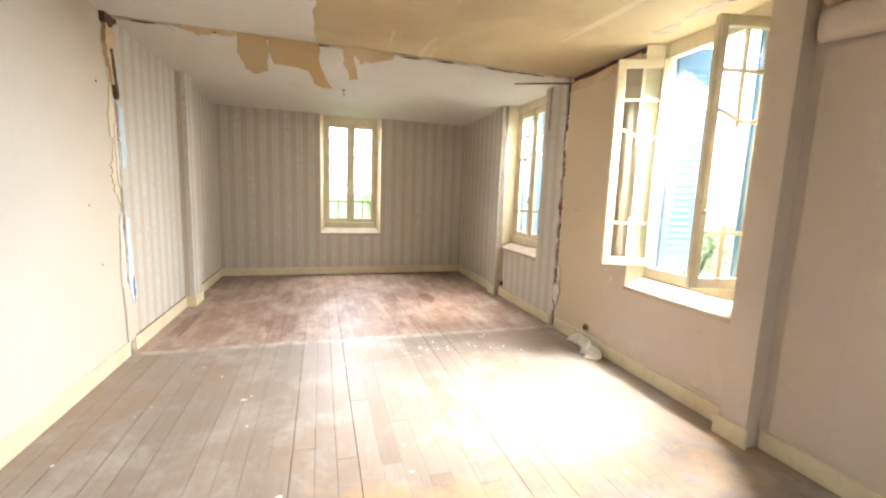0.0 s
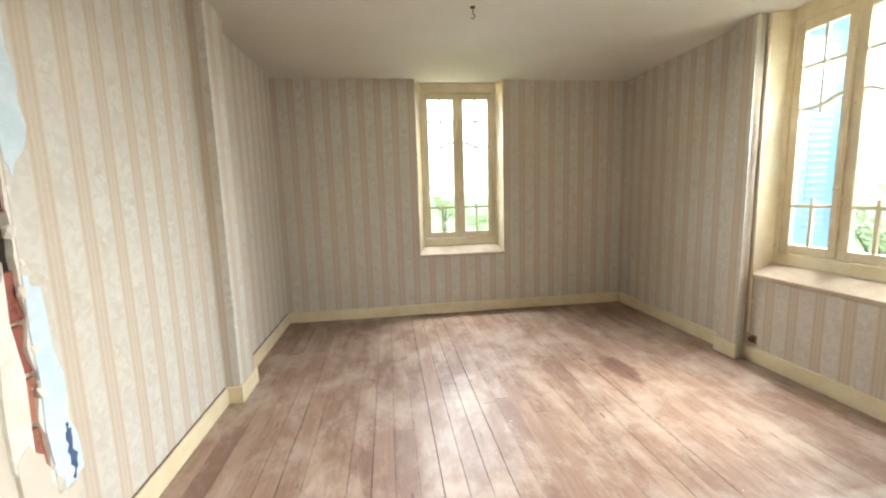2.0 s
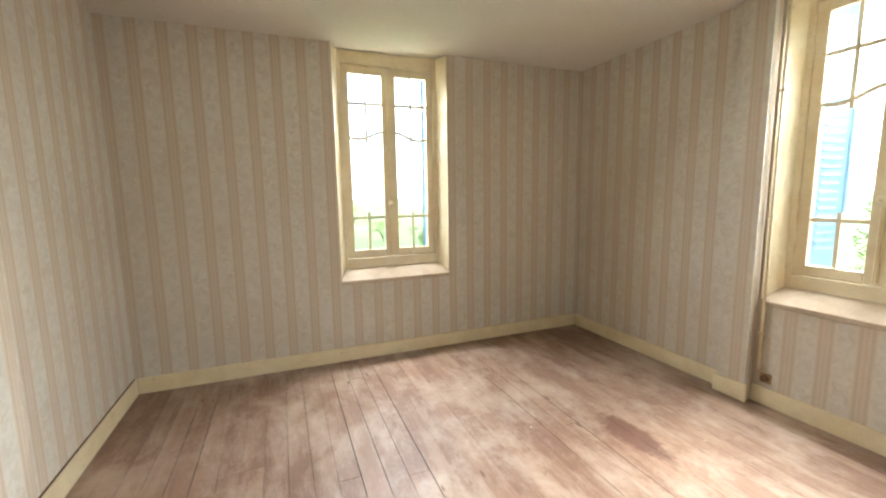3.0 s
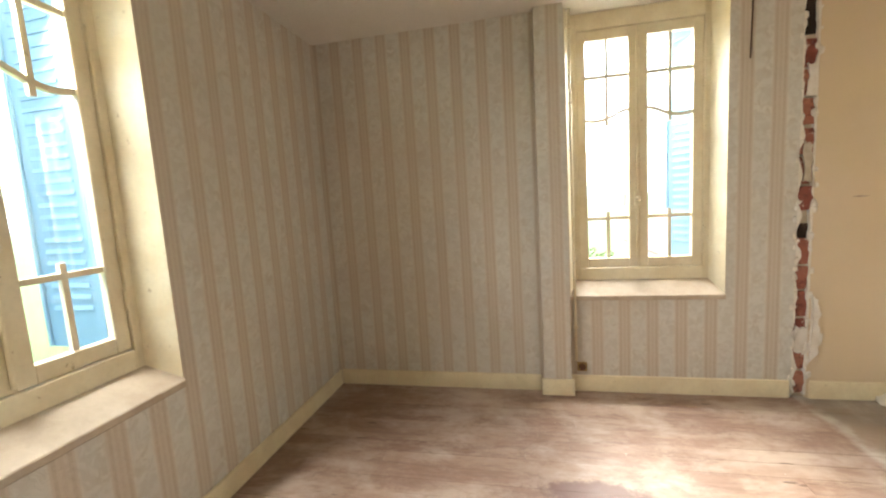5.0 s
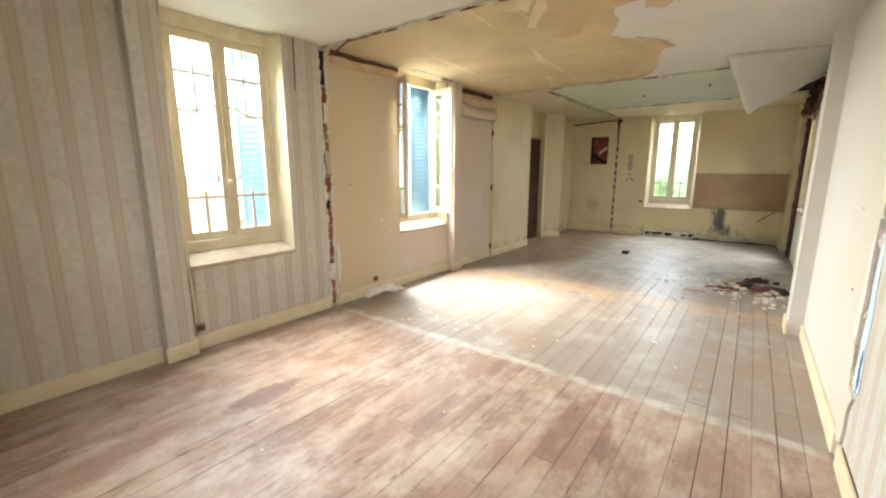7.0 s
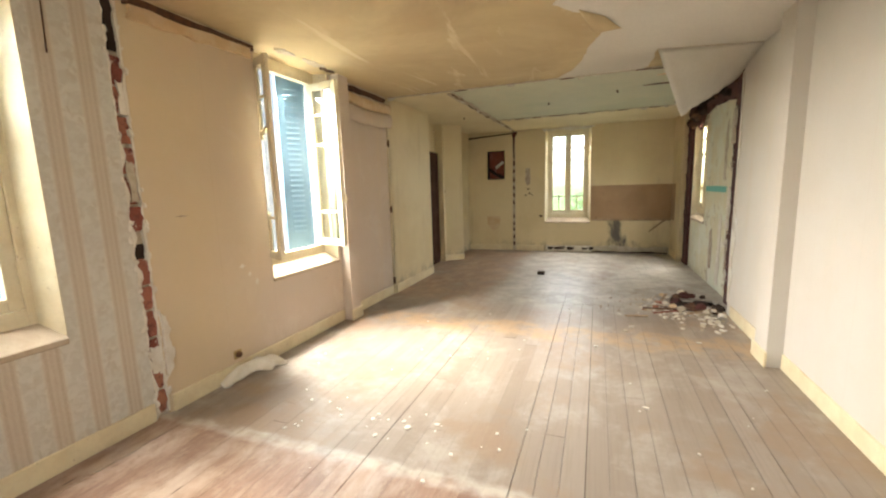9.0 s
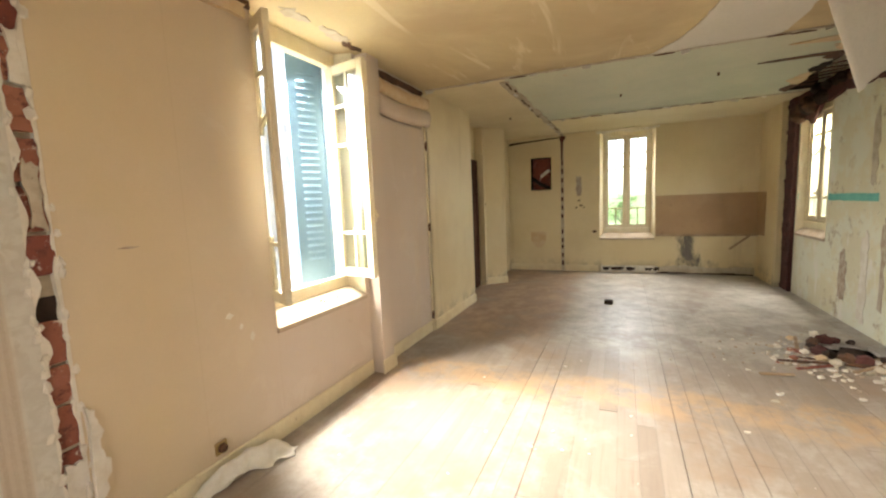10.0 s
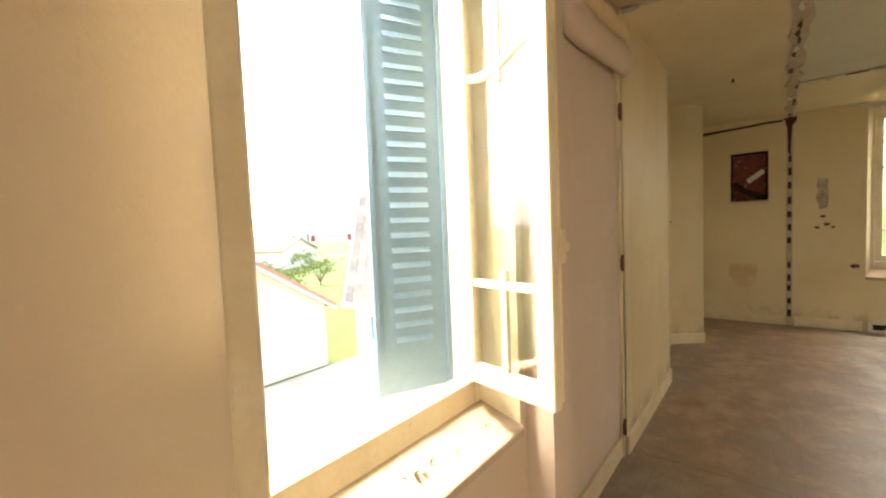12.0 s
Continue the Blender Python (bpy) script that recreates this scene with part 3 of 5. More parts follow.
def shutter(parent, x_hinge, y_hinge, wide, side, turn, low, high):
    """A pressed metal louvred shutter whose second panel is folded back behind the first."""
    leaf = new("shutter", None)
    leaf.parent = parent
    leaf.matrix_basis = pose(x_hinge, y_hinge, 0, 0, 0, turn * side)
    a, b = (0, wide) if side > 0 else (-wide, 0)
    part("shutter_panel", boxes((a, b, -0.006, 0.006, low, high), (a, a + 0.02, -0.016, 0.016, low, high), (b - 0.02, b, -0.016, 0.016, low, high)), M_BLUE, leaf)
    part("folded_panel", boxes((a + 0.012, b - 0.004, 0.030, 0.040, low + 0.006, high - 0.006), (a + 0.012, a + 0.03, 0.022, 0.048, low + 0.006, high - 0.006)), M_BLUE, leaf)
    free = b if side > 0 else a
    for z in (low + 0.25, (low + high) / 2, high - 0.3):
        part("hinge", tube(((free, 0.024, z - 0.045), (free, 0.024, z + 0.045)), 0.009, 6), M_BLUE, leaf)
    ca, cb = a + 0.075, b - 0.075
    slat = None
    for i in range(32):
        z = low + 0.2 + i * 0.055
        if z > high - 0.12:
            break
        if slat is None:
            bm = bmesh.new()
            v = [bm.verts.new(p) for p in ((ca, 0.013, -0.013), (cb, 0.013, -0.013), (cb, 0.0, 0.014), (ca, 0.0, 0.014), (ca, -0.013, -0.012), (cb, -0.013, -0.012), (cb, -0.004, 0.014), (ca, -0.004, 0.014))]
            for f in ((0, 3, 2, 1), (4, 5, 6, 7), (0, 1, 5, 4), (1, 2, 6, 5), (2, 3, 7, 6), (3, 0, 4, 7)):
                bm.faces.new([v[k] for k in f])
            slat = part("slat", bm, M_BLUE, leaf)
            slat.location.z = z
        else:
            o = slat.copy()
            scene.collection.objects.link(o)
            o.location.z = z


def window(name, m, wide, low, high, turns, label, shutters=(66, 66), inset=0.17, handle=1, reach=0.30):
    """A casement window in its recess. Local x along the wall, -y into the room; y = 0 is the sash plane, z from the floor."""
    win = structure(new(name, None), label, "window")
    win.matrix_basis = m
    h = wide / 2
    f = 0.09
    bm = boxes((-h, -h + f, -0.035, 0.035, low + 0.02, high), (h - f, h, -0.035, 0.035, low + 0.02, high), (-h + f, h - f, -0.035, 0.035, high - 0.115, high), (-h + f, h - f, -0.035, 0.035, low + 0.02, low + 0.182))
    part("window_frame", bm, M_FRAME, win, bevel=0.004)
    # splayed reveals and the sloping sill
    for s in (-1, 1):
        bm = bmesh.new()
        p = [(s * h, -inset - 0.004), (s * (h - 0.002), -inset - 0.004), (s * (h - 0.055), -0.036), (s * h, -0.036)]
        lo, hi = [[bm.verts.new((x, y, z)) for x, y in p] for z in (low, high)]
        bm.faces.new(lo[::-1])
        bm.faces.new(hi)
        for i in range(4):
            j = (i + 1) % 4
            bm.faces.new((lo[i], lo[j], hi[j], hi[i]))
        part("reveal", bm, M_FRAME, win)
    bm = bmesh.new()
    v = [bm.verts.new((x, y, z)) for x in (-h, h) for y, z in ((-inset - 0.018, low - 0.03), (-inset - 0.018, low + 0.004), (-0.03, low + 0.095), (-0.03, low - 0.03))]
    for q in ((0, 1, 2, 3), (7, 6, 5, 4), (0, 4, 5, 1), (1, 5, 6, 2), (2, 6, 7, 3), (3, 7, 4, 0)):
        bm.faces.new([v[i] for i in q])
    part("window_sill", bm, M_SILL, win, "dusty sloping sill", bevel=0.004)
    leaf = h - f
    for s, turn in ((1, turns[0]), (-1, turns[1])):
        casement(win, -s * (h - f), leaf, s, turn, low + 0.185, high - 0.118, handle == s)
    for s, turn in ((1, shutters[0]), (-1, shutters[1])):
        if turn:
            shutter(win, -s * (h - 0.085 * (reach < 0.4)), 0.075 if reach < 0.4 else 0.2, reach, s, turn, low + 0.15, high - 0.02)
    return win


# east wall: local x runs to -y; north wall: to +x; south wall: to -x; west wall: to +y
window("window_1", pose(XR + 0.17, sum(W1) / 2, 0, 0, 0, -90), W1[1] - W1[0], SILL, H - 0.002, (114, 78), "cream casement window standing open, with blue shutters", (72, 27), handle=-1)
window("window_2", pose(XR + 0.17, sum(W2) / 2, 0, 0, 0, -90), W2[1] - W2[0], SILL, H - 0.002, (0, 0), "closed cream casement window with blue metal shutters", (78, 66))
window("window_3", pose(sum(FW) / 2, YN + 0.17, 0, 0, 0, 0), FW[1] - FW[0], SILL, H - 0.002, (0, 0), "closed cream casement window in the end wall", (93, 93), reach=0.40)
window("window_4", pose(sum(BW) / 2, YS - 0.17, 0, 0, 0, 180), BW[1] - BW[0], 0.67, H - 0.002, (0, 0), "closed cream kitchen window over a dusty sill", (0, 0))
window("window_5", pose(-1.72 - 0.1, sum(LV) / 2, 0, 0, 0, 90), LV[1] - LV[0], 0.86, 2.56, (0, 0), "closed washroom window in a shallow recess", (0, 0), 0.1)


# ---- scars left by the removed partitions ----
def patch(name, axis, at, outline, thick, material, label, category, parent=None, seed=1, tear=0.012, pieces=4, group=""):
    """A thin torn layer or stain lying on a wall (axis x or y) or a ceiling (axis z); it stands thick proud of it."""
    out = ragged(outline, random.Random(seed), tear, pieces) if tear else outline
    sink = -0.003 if thick > 0 else 0.003
    at, thick = at + sink, thick - sink
    if axis == "x":
        bm = solid_outline(out, thick, lambda u, v, w: (at + w, u, v))
    elif axis == "y":
        bm = solid_outline(out, thick, lambda u, v, w: (u, at + w, v))
    else:
        bm = solid_outline(out, thick, lambda u, v, w: (u, v, at + w))
    if parent:
        return part(name, bm, material, parent, label)
    return tagged(finish(bm, name, material), label, category, group)


def rect(a0, a1, b0, b1):
    return [(a0, b0), (a1, b0), (a1, b1), (a0, b1)]


def lump(rng, size, flat=0.6, subdiv=1):
    """A rough broken lump."""
    bm = bmesh.new()
    bmesh.ops.create_icosphere(bm, subdivisions=subdiv, radius=size)
    for v in bm.verts:
        v.co = v.co * rng.uniform(0.6, 1.15)
        v.co.z *= flat
    return bm


def wall_scar(name, x_face, inward, y, half, holes, covers, seed):
    """The raw ends of hollow bricks where a partition was torn from a wall. inward: +1 if the room lies towards +x."""
    rng = random.Random(seed)
    back = x_face - inward * 0.16
    scar = structure(finish(boxes((min(back, x_face - inward * 0.03), max(back, x_face - inward * 0.03), y - half, y + half, 0, TOP)), name, M_SCAR), "raw strip of broken brick and mortar left by a partition", "wall scar")
    z = 0.03
    shared = {}
    while z < H - 0.1:
        h = rng.choice((0.15, 0.165, 0.165))
        if not any(a < z + h / 2 < b for a, b in holes):
            key = (h, rng.randrange(3))
            if key not in shared:
                r2 = random.Random(key[1] + seed)
                bm = boxes((-0.032, 0.032, -half + 0.002, half - 0.002, 0, h))
                bmesh.ops.subdivide_edges(bm, edges=bm.edges, cuts=1)
                for v in bm.verts:
                    v.co += Vector((r2.uniform(-0.008, 0.008), r2.uniform(-0.005, 0.005), r2.uniform(-0.006, 0.006)))
                ob = finish(bm, "brick", M_BRICK, scar)
                shared[key] = ob.data
            else:
                ob = new("brick", shared[key])
                ob.parent = scar
            ob.location = (x_face - inward * (0.038 + rng.uniform(0, 0.018)), y, z)
        z += h + 0.02
    # where bricks are missing, a near-black plate paints the shade of the hollow
    for a, b in holes:
        part("cavity", boxes((x_face - inward * 0.03 - 0.004, x_face - inward * 0.03 + 0.004, y - half + 0.004, y + half - 0.004, a + 0.01, b - 0.01)), M_DARK, scar, "near-black plate for the shade of a hollow in the brickwork")
    # mortar smeared over the edges of the bricks
    for s in (-1, 1):
        out = [(y + s * half, 0.02)] + [(y + s * (half - max(0.0, 0.012 + 0.03 * noise.noise(Vector((k * 0.21, s * 3.0, seed))) + rng.uniform(-0.004, 0.004))), 0.02 + k * 0.027) for k in range(99)] + [(y + s * half, 2.68)]
        part("mortar_smear", solid_outline(out, 0.03, lambda u, v, w: (x_face - inward * (0.002 + w), u, v)), M_PLASTER, scar)
    # plaster left over whole bricks
    for k, (a, b, left, right) in enumerate(covers):
        out = ragged([(y - half + left, a), (y + half - right, a + 0.02), (y + half - right, b), (y - half + left, b - 0.02)], random.Random(seed + k), 0.012, 5)
        part("plaster_cover", solid_outline(out, 0.03, lambda u, v, w: (x_face - inward * (0.004 + w), u, v)), M_SCAR if k % 2 else M_PLASTER, scar)
    # crumbs of plaster along both edges
    for s in (-1, 1):
        for i in range(34):
            zz = rng.uniform(0.05, H - 0.05)
            bm = lump(rng, rng.uniform(0.008, 0.02), 1.8)
            bm.transform(pose(x_face - inward * 0.004, y + s * (half + rng.uniform(-0.016, 0.012)), zz))
            part("plaster_crumb", bm, M_PLASTER, scar)
    return scar


wall_scar("scar_east", XR, -1, 4.0, 0.045, ((1.02, 1.2), (2.36, 2.7)), ((0.3, 0.5, 0.0, 0.02), (1.45, 1.72, 0.01, 0.03), (1.98, 2.2, 0.0, 0.035)), 3)
wall_scar("scar_west", XL, 1, 4.0, 0.045, ((2.3, 2.5), (1.2, 1.36)), ((1.52, 1.76, 0.0, 0.03), (2.1, 2.28, 0.0, 0.03), (0.1, 0.52, 0.0, 0.0)), 8)

# torn layers beside the scars
T = 0.004
M_OLDPAPER = worn("yellowed_old_paper", (0.70, 0.62, 0.45), (0.64, 0.54, 0.37), 7, 0.9, 50, 0.3)
patch("torn_wallpaper", "x", XL, [(3.965, 2.40), (3.90, 2.36), (3.89, 2.12), (3.86, 1.9), (3.90, 1.72), (3.85, 1.60), (3.86, 1.46), (3.93, 1.36), (3.965, 1.30)], 0.007, M_OLDPAPER, "yellowed torn lining paper along the brick scar", "torn paper", None, 11, 0.02, 5)
patch("torn_wallpaper", "x", XL, [(3.97, 1.95), (3.93, 1.92), (3.925, 1.7), (3.94, 1.45), (3.97, 1.42)], 0.014, M_PLASTER, "white torn edge of lining paper along the brick scar", "torn paper", None, 18, 0.012, 5)
patch("torn_wallpaper", "x", XL, [(3.97, 1.28), (3.91, 1.1), (3.895, 0.62), (3.97, 0.5)], 0.012, M_PLASTER, "white torn plaster edge on the pale wall", "torn paper", None, 12)
patch("torn_wallpaper", "x", XL, [(3.93, 2.70), (3.86, 2.66), (3.84, 2.52), (3.88, 2.36), (3.93, 2.22), (3.97, 2.26), (3.99, 2.45), (4.0, 2.62), (4.03, 2.70)], 0.03, M_TORN, "thick torn wad of paper at the head of the scar", "torn paper", None, 22, 0.014)
patch("scar_gap", "x", XL, [(3.90, 2.48), (3.93, 2.30), (3.98, 2.12), (4.0, 2.16), (3.97, 2.34), (3.94, 2.50)], 0.034, M_RUST, "dark torn gap in the scar", "gap", None, 23, 0.008)
patch("scar_gap", "x", XL, [(3.84, 2.735), (3.84, 2.66), (3.92, 2.64), (4.02, 2.70), (4.02, 2.735)], 0.036, M_RUST, "dark brown break where wall meets ceiling", "gap", None, 24, 0.01)
patch("old_paint", "x", XL, [(4.045, 1.22), (4.10, 1.18), (4.14, 0.72), (4.16, 0.45), (4.09, 0.40), (4.045, 0.5)], T, M_PALEBLUE, "pale blue old distemper where wallpaper is torn", "old paint", None, 13, 0.016)
patch("old_paint", "x", XL + T, [(4.115, 0.66), (4.13, 0.62), (4.135, 0.50), (4.12, 0.44), (4.105, 0.50), (4.11, 0.58)], 0.003, M_BLUEPAINT, "dark blue flake of old paint", "old paint", None, 14, 0.012)
patch("old_paint", "x", XL, [(4.05, 2.1), (4.12, 2.05), (4.15, 1.72), (4.07, 1.55), (4.045, 1.6)], T, M_PALEBLUE, "pale blue patch where wallpaper is torn", "old paint", None, 15, 0.016)
patch("torn_wallpaper", "x", XL, [(3.90, 0.64), (3.955, 0.68), (4.0, 0.58), (4.03, 0.44), (4.13, 0.42), (4.09, 0.36), (4.06, 0.13), (3.93, 0.13)], 0.014, M_PALE, "crumpled beige paper hanging over the scar", "torn paper", None, 16)
patch("broken_plaster", "x", XR, [(3.95, 0.72), (3.92, 0.69), (3.90, 0.60), (3.91, 0.52), (3.885, 0.42), (3.92, 0.30), (3.95, 0.26)], -0.022, M_PLASTER, "white broken plaster edge beside the brick scar", "plaster", None, 17, 0.01)
# strip of broken cornice on the stripped wall
patch("cornice_strip", "x", XR, [(2.95, 2.60), (3.9, 2.58), (3.9, 2.665), (2.95, 2.68)], -0.03, M_TORN, "torn ochre strip under the ceiling", "cornice", None, 20, 0.012, 8)
patch("cornice_gap", "x", XR, [(2.9, 2.675), (3.9, 2.665), (3.9, 2.72), (2.9, 2.72)], -0.012, M_RUST, "dark brown gap between wall and ceiling", "gap", None, 21, 0.006, 10)


def ceiling_scar(name, x0, y0, x1, y1, wide, seed, label, dark=0.3):
    """A ragged line of broken plaster on the ceiling, with dark gaps."""
    rng = random.Random(seed)
    a, b = Vector((x0, y0)), Vector((x1, y1))
    n = max(4, int((b - a).length / 0.16))
    side = Vector((-(b - a).y, (b - a).x)).normalized()
    scar = structure(new(name, None), label, "ceiling scar")
    edge_a, edge_b = [], []
    for i in range(n + 1):
        p = a + (b - a) * (i / n)
        edge_a.append(p + side * wide * rng.uniform(0.25, 0.75))
        edge_b.append(p - side * wide * rng.uniform(0.25, 0.75))
    part("plaster_strip", solid_outline([tuple(p) for p in edge_a + edge_b[::-1]], -0.012, lambda u, v, w: (u, v, H + 0.002 + w)), M_SCAR, scar)
    for i in range(n):
        p, q = a + (b - a) * (i / n), a + (b - a) * ((i + 1) / n)
        if rng.random() < dark:
            off = side * wide * rng.uniform(-0.4, 0.4)
            out = [tuple(p + off), tuple((p + q) / 2 + off + side * rng.uniform(0.008, 0.03)), tuple(q + off), tuple((p + q) / 2 + off - side * rng.uniform(0.004, 0.012))]
            part("crack", solid_outline(out, -0.008, lambda u, v, w: (u, v, H - 0.011 + w)), M_RUST, scar, "dark crack")
        elif rng.random() < 0.55:
            # a shard of plaster or lining that hangs by one edge
            m = p + (q - p) * 0.5
            w = rng.uniform(0.03, 0.08)
            out = [(-w, 0), (w, 0), (w * 0.7, -rng.uniform(0.02, 0.06)), (-w * 0.5, -rng.uniform(0.01, 0.05))]
            bm = solid_outline(out, 0.004, lambda u, v, t: (u, t, v))
            bm.transform(pose(m.x, m.y, H - 0.008, rng.uniform(20, 70), 0, math.degrees(math.atan2((b - a).y, (b - a).x)) + rng.uniform(-20, 20)))
            part("shard", bm, M_WHITE_CEIL, scar)
    return scar


ceiling_scar("ceiling_scar_bedroom", XL, 3.95, XR, 3.95, 0.06, 31, "broken plaster line on the ceiling of the removed partition", 0.45)
ceiling_scar("ceiling_scar_hall", 1.68, 0.42, 1.64, YS, 0.09, 33, "broken plaster line between hall and kitchen ceilings", 0.5)
ceiling_scar("ceiling_scar_kitchen", -1.2, 0.5, XR, 0.56, 0.035, 34, "ragged edge between stained and green ceilings", 0.3)
ceiling_scar("ceiling_scar_back", -1.6, -2.1, 1.62, -2.1, 0.02, 35, "fine broken joint across the kitchen ceiling", 0.5)


# ---- torn ceiling paper of the middle room ----
def bent_sheet(name, corners, material, label, category, sag=0.05, n=10, thick=0.004, seed=1, wobble=0.01):
    """A hanging sheet between four corners (in order), sagging and uneven."""
    rng = random.Random(seed)
    a, b, c, d = [Vector(p) for p in corners]
    bm = bmesh.new()
    grid = []
    for i in range(n + 1):
        row = []
        for j in range(n + 1):
            u, v = i / n, j / n
            p = a.lerp(b, u).lerp(d.lerp(c, u), v)
            p.z -= sag * math.sin(u * math.pi) * math.sin(v * math.pi)
            e = wobble * (noise.noise(Vector((p.x * 6, p.y * 6, p.z * 6 + seed))))
            row.append(bm.verts.new(p + Vector((e, e, e if 0 < v else 0))))
        grid.append(row)
    for i in range(n):
        for j in range(n):
            bm.faces.new((grid[i][j], grid[i + 1][j], grid[i + 1][j + 1], grid[i][j + 1]))
    bmesh.ops.remove_doubles(bm, verts=bm.verts, dist=0.0005)
    ob = finish(bm, name, material, smooth=True)
    mod = ob.modifiers.new("thickness", "SOLIDIFY")
    mod.thickness = thick
    return tagged(ob, label, category)


patch("ceiling_paper", "z", H, [(XL, 3.90), (-0.04, 3.90), (-0.05, 3.3), (-0.02, 2.96), (0.14, 2.60), (0.02, 2.42), (-0.20, 2.22), (-0.26, 2.05), (-0.14, 1.75), (-0.06, 1.5), (0.0, 1.15), (0.10, 0.82), (0.30, 0.52), (-0.62, 0.52), (-0.66, 0.60), (-0.68, 1.2), (XL, 1.0)],
      -0.006, M_WHITE_CEIL, "white lining paper still stuck to half the ceiling", "ceiling paper", None, 41, 0.012, 5)
bent_sheet("paper_curl", ((-0.20, 2.25, H - 0.008), (-0.02, 2.45, H - 0.008), (-0.12, 2.12, H - 0.07), (-0.33, 2.05, H - 0.05)), M_STAIN_CEIL, "curled tongue of stained ceiling paper", "torn paper", 0.03, 8, 0.002, 45)
# the great flap by the west wall
bent_sheet("ceiling_flap", ((-0.68, 1.2, H - 0.008), (XL + 0.01, 1.0, H - 0.008), (XL + 0.03, 0.28, 2.56), (-0.92, 1.08, 2.11)), M_WHITE_CEIL, "large white ceiling sheet hanging down by the wall", "ceiling paper", 0.02, 14, 0.006, 46, 0.02)
# rags that hang from the scar between the two rooms
for i, (x0, x1, z0, x2, m) in enumerate(((-0.66, -0.44, 2.43, -0.52, M_ORANGE), (-0.43, -0.12, 2.485, -0.10, M_ORANGE), (-0.10, -0.02, 2.36, 0.02, M_ORANGE), (0.20, 0.28, 2.46, 0.24, M_TORN), (0.29, 0.62, 2.60, 0.34, M_TORN), (-1.05, -0.86, 2.66, -0.95, M_TORN), (-0.86, -0.66, 2.68, -0.78, M_TORN))):
    rr = random.Random(50 + i)
    out = ragged([(x0, H - 0.005), (x1, H - 0.005), (x1 + 0.02, (H + z0) / 2), (x2 + 0.09, z0 + 0.02), (x2, z0), (x0 + 0.05, z0 + 0.03), (x0 - 0.01, (H + z0) / 2)], rr, 0.014, 3)
    bm = solid_outline(out, 0.003, lambda u, v, w: (u, 3.90 + w + 0.25 * (H - v) * (0.6 + 0.5 * math.sin(7 * u)), v))
    tagged(finish(bm, "hanging_rag", m), "torn scrap of lining paper hanging from the ceiling", "torn paper", "rags hanging from the ceiling scar")

# laths and dark void at the broken ceiling corner
void = structure(finish(boxes((-1.90, -1.38, -2.0, -1.985, H + 0.004, H + 0.22), (-1.395, -1.38, -1.985, 0.235, H + 0.004, H + 0.22), (-1.9, -1.38, 0.235, 0.25, H + 0.004, H + 0.22), (-1.9, -1.38, -2.0, 0.25, H + 0.2, H + 0.215)), "ceiling_void", M_DARK), "dark void above the broken ceiling corner", "ceiling void")
for i in range(10):
    rr = random.Random(60 + i)
    bm = boxes((-0.3, rr.uniform(0.0, 0.16), -0.016, 0.016, -0.006, 0.006))
    bm.transform(pose(-1.52, -1.85 + i * 0.19, H + 0.03, rr.uniform(-8, 8), rr.uniform(-2, 6), rr.uniform(-6, 6)))
    tagged(finish(bm, "lath", M_RUST), "dark split lath in the broken ceiling", "lath", "laths in the broken ceiling")
patch("ceiling_tear", "z", H, [(-1.38, -0.30), (-1.1, -0.29), (-0.86, -0.31), (-0.70, -0.36), (-0.88, -0.39), (-1.15, -0.38), (-1.38, -0.45)], -0.006, M_RUST, "dark split in the green ceiling", "crack", None, 66, 0.008)
patch("ceiling_tear", "z", H, [(-1.38, 0.02), (-1.2, 0.06), (-0.98, 0.10), (-0.80, 0.15), (-0.98, 0.20), (-1.38, 0.24)], -0.006, M_TORN, "torn tan edge of the green ceiling", "torn paper", None, 67, 0.01)


for i, (y0, y1, w) in enumerate(((-2.0, -1.55, 0.10), (-1.6, -1.0, 0.16), (-1.1, -0.62, 0.09), (-0.6, -0.3, 0.14), (-0.3, 0.2, 0.2))):
    patch("ceiling_tear", "z", H, [(-1.40, y0), (-1.38 + w * 0.5, y0 + 0.06), (-1.38 + w, (y0 + y1) / 2), (-1.38 + w * 0.4, y1 - 0.05), (-1.40, y1)], -0.008, (M_RUST, M_TORN, M_DARK)[i % 3], "ragged brown edge of the broken ceiling", "torn ceiling", None, 260 + i, 0.03, 5)
# dark stub of a beam and rubble hanging at the head of the washroom wall
r9 = random.Random(270)
for i in range(16):
    y = -2.28 + 2.1 * (i / 15) ** 1.6
    bm = lump(r9, r9.uniform(0.05, 0.10) * (1.25 if y < -1.6 else 0.8), 0.9, 2)
    bm.transform(pose(-1.70 + r9.uniform(0, 0.05), y, H - 0.05 - r9.uniform(0, 0.22) * (1.5 if y < -1.7 else 0.6), r9.uniform(-40, 40), r9.uniform(-30, 30), 0))
    tagged(finish(bm, "sooty_lump", r9.choice((M_DARK, M_RUST))), "dark lump of broken wall clinging under the ceiling", "rubble", "sooty lumps at the wall head")


# ---- washroom wall: jambs of dark brick, teal band, bared plaster ----
nd = Nodes("dark_sooty_brick", 0.95)
cd = nd.mix(nd.random(), (0.06, 0.02, 0.018), (0.10, 0.032, 0.025))
cd = nd.mix(nd.step(nd.noise(18, 6, 0.75), 0.55, 0.7), cd, (0.03, 0.018, 0.016))
M_DARKBRICK = nd.done(nd.mix(nd.step(nd.noise(9, 6, 0.75), 0.7, 0.78), cd, (0.25, 0.18, 0.14)), None, nd.noise(50, 5), 0.5, 0.006)


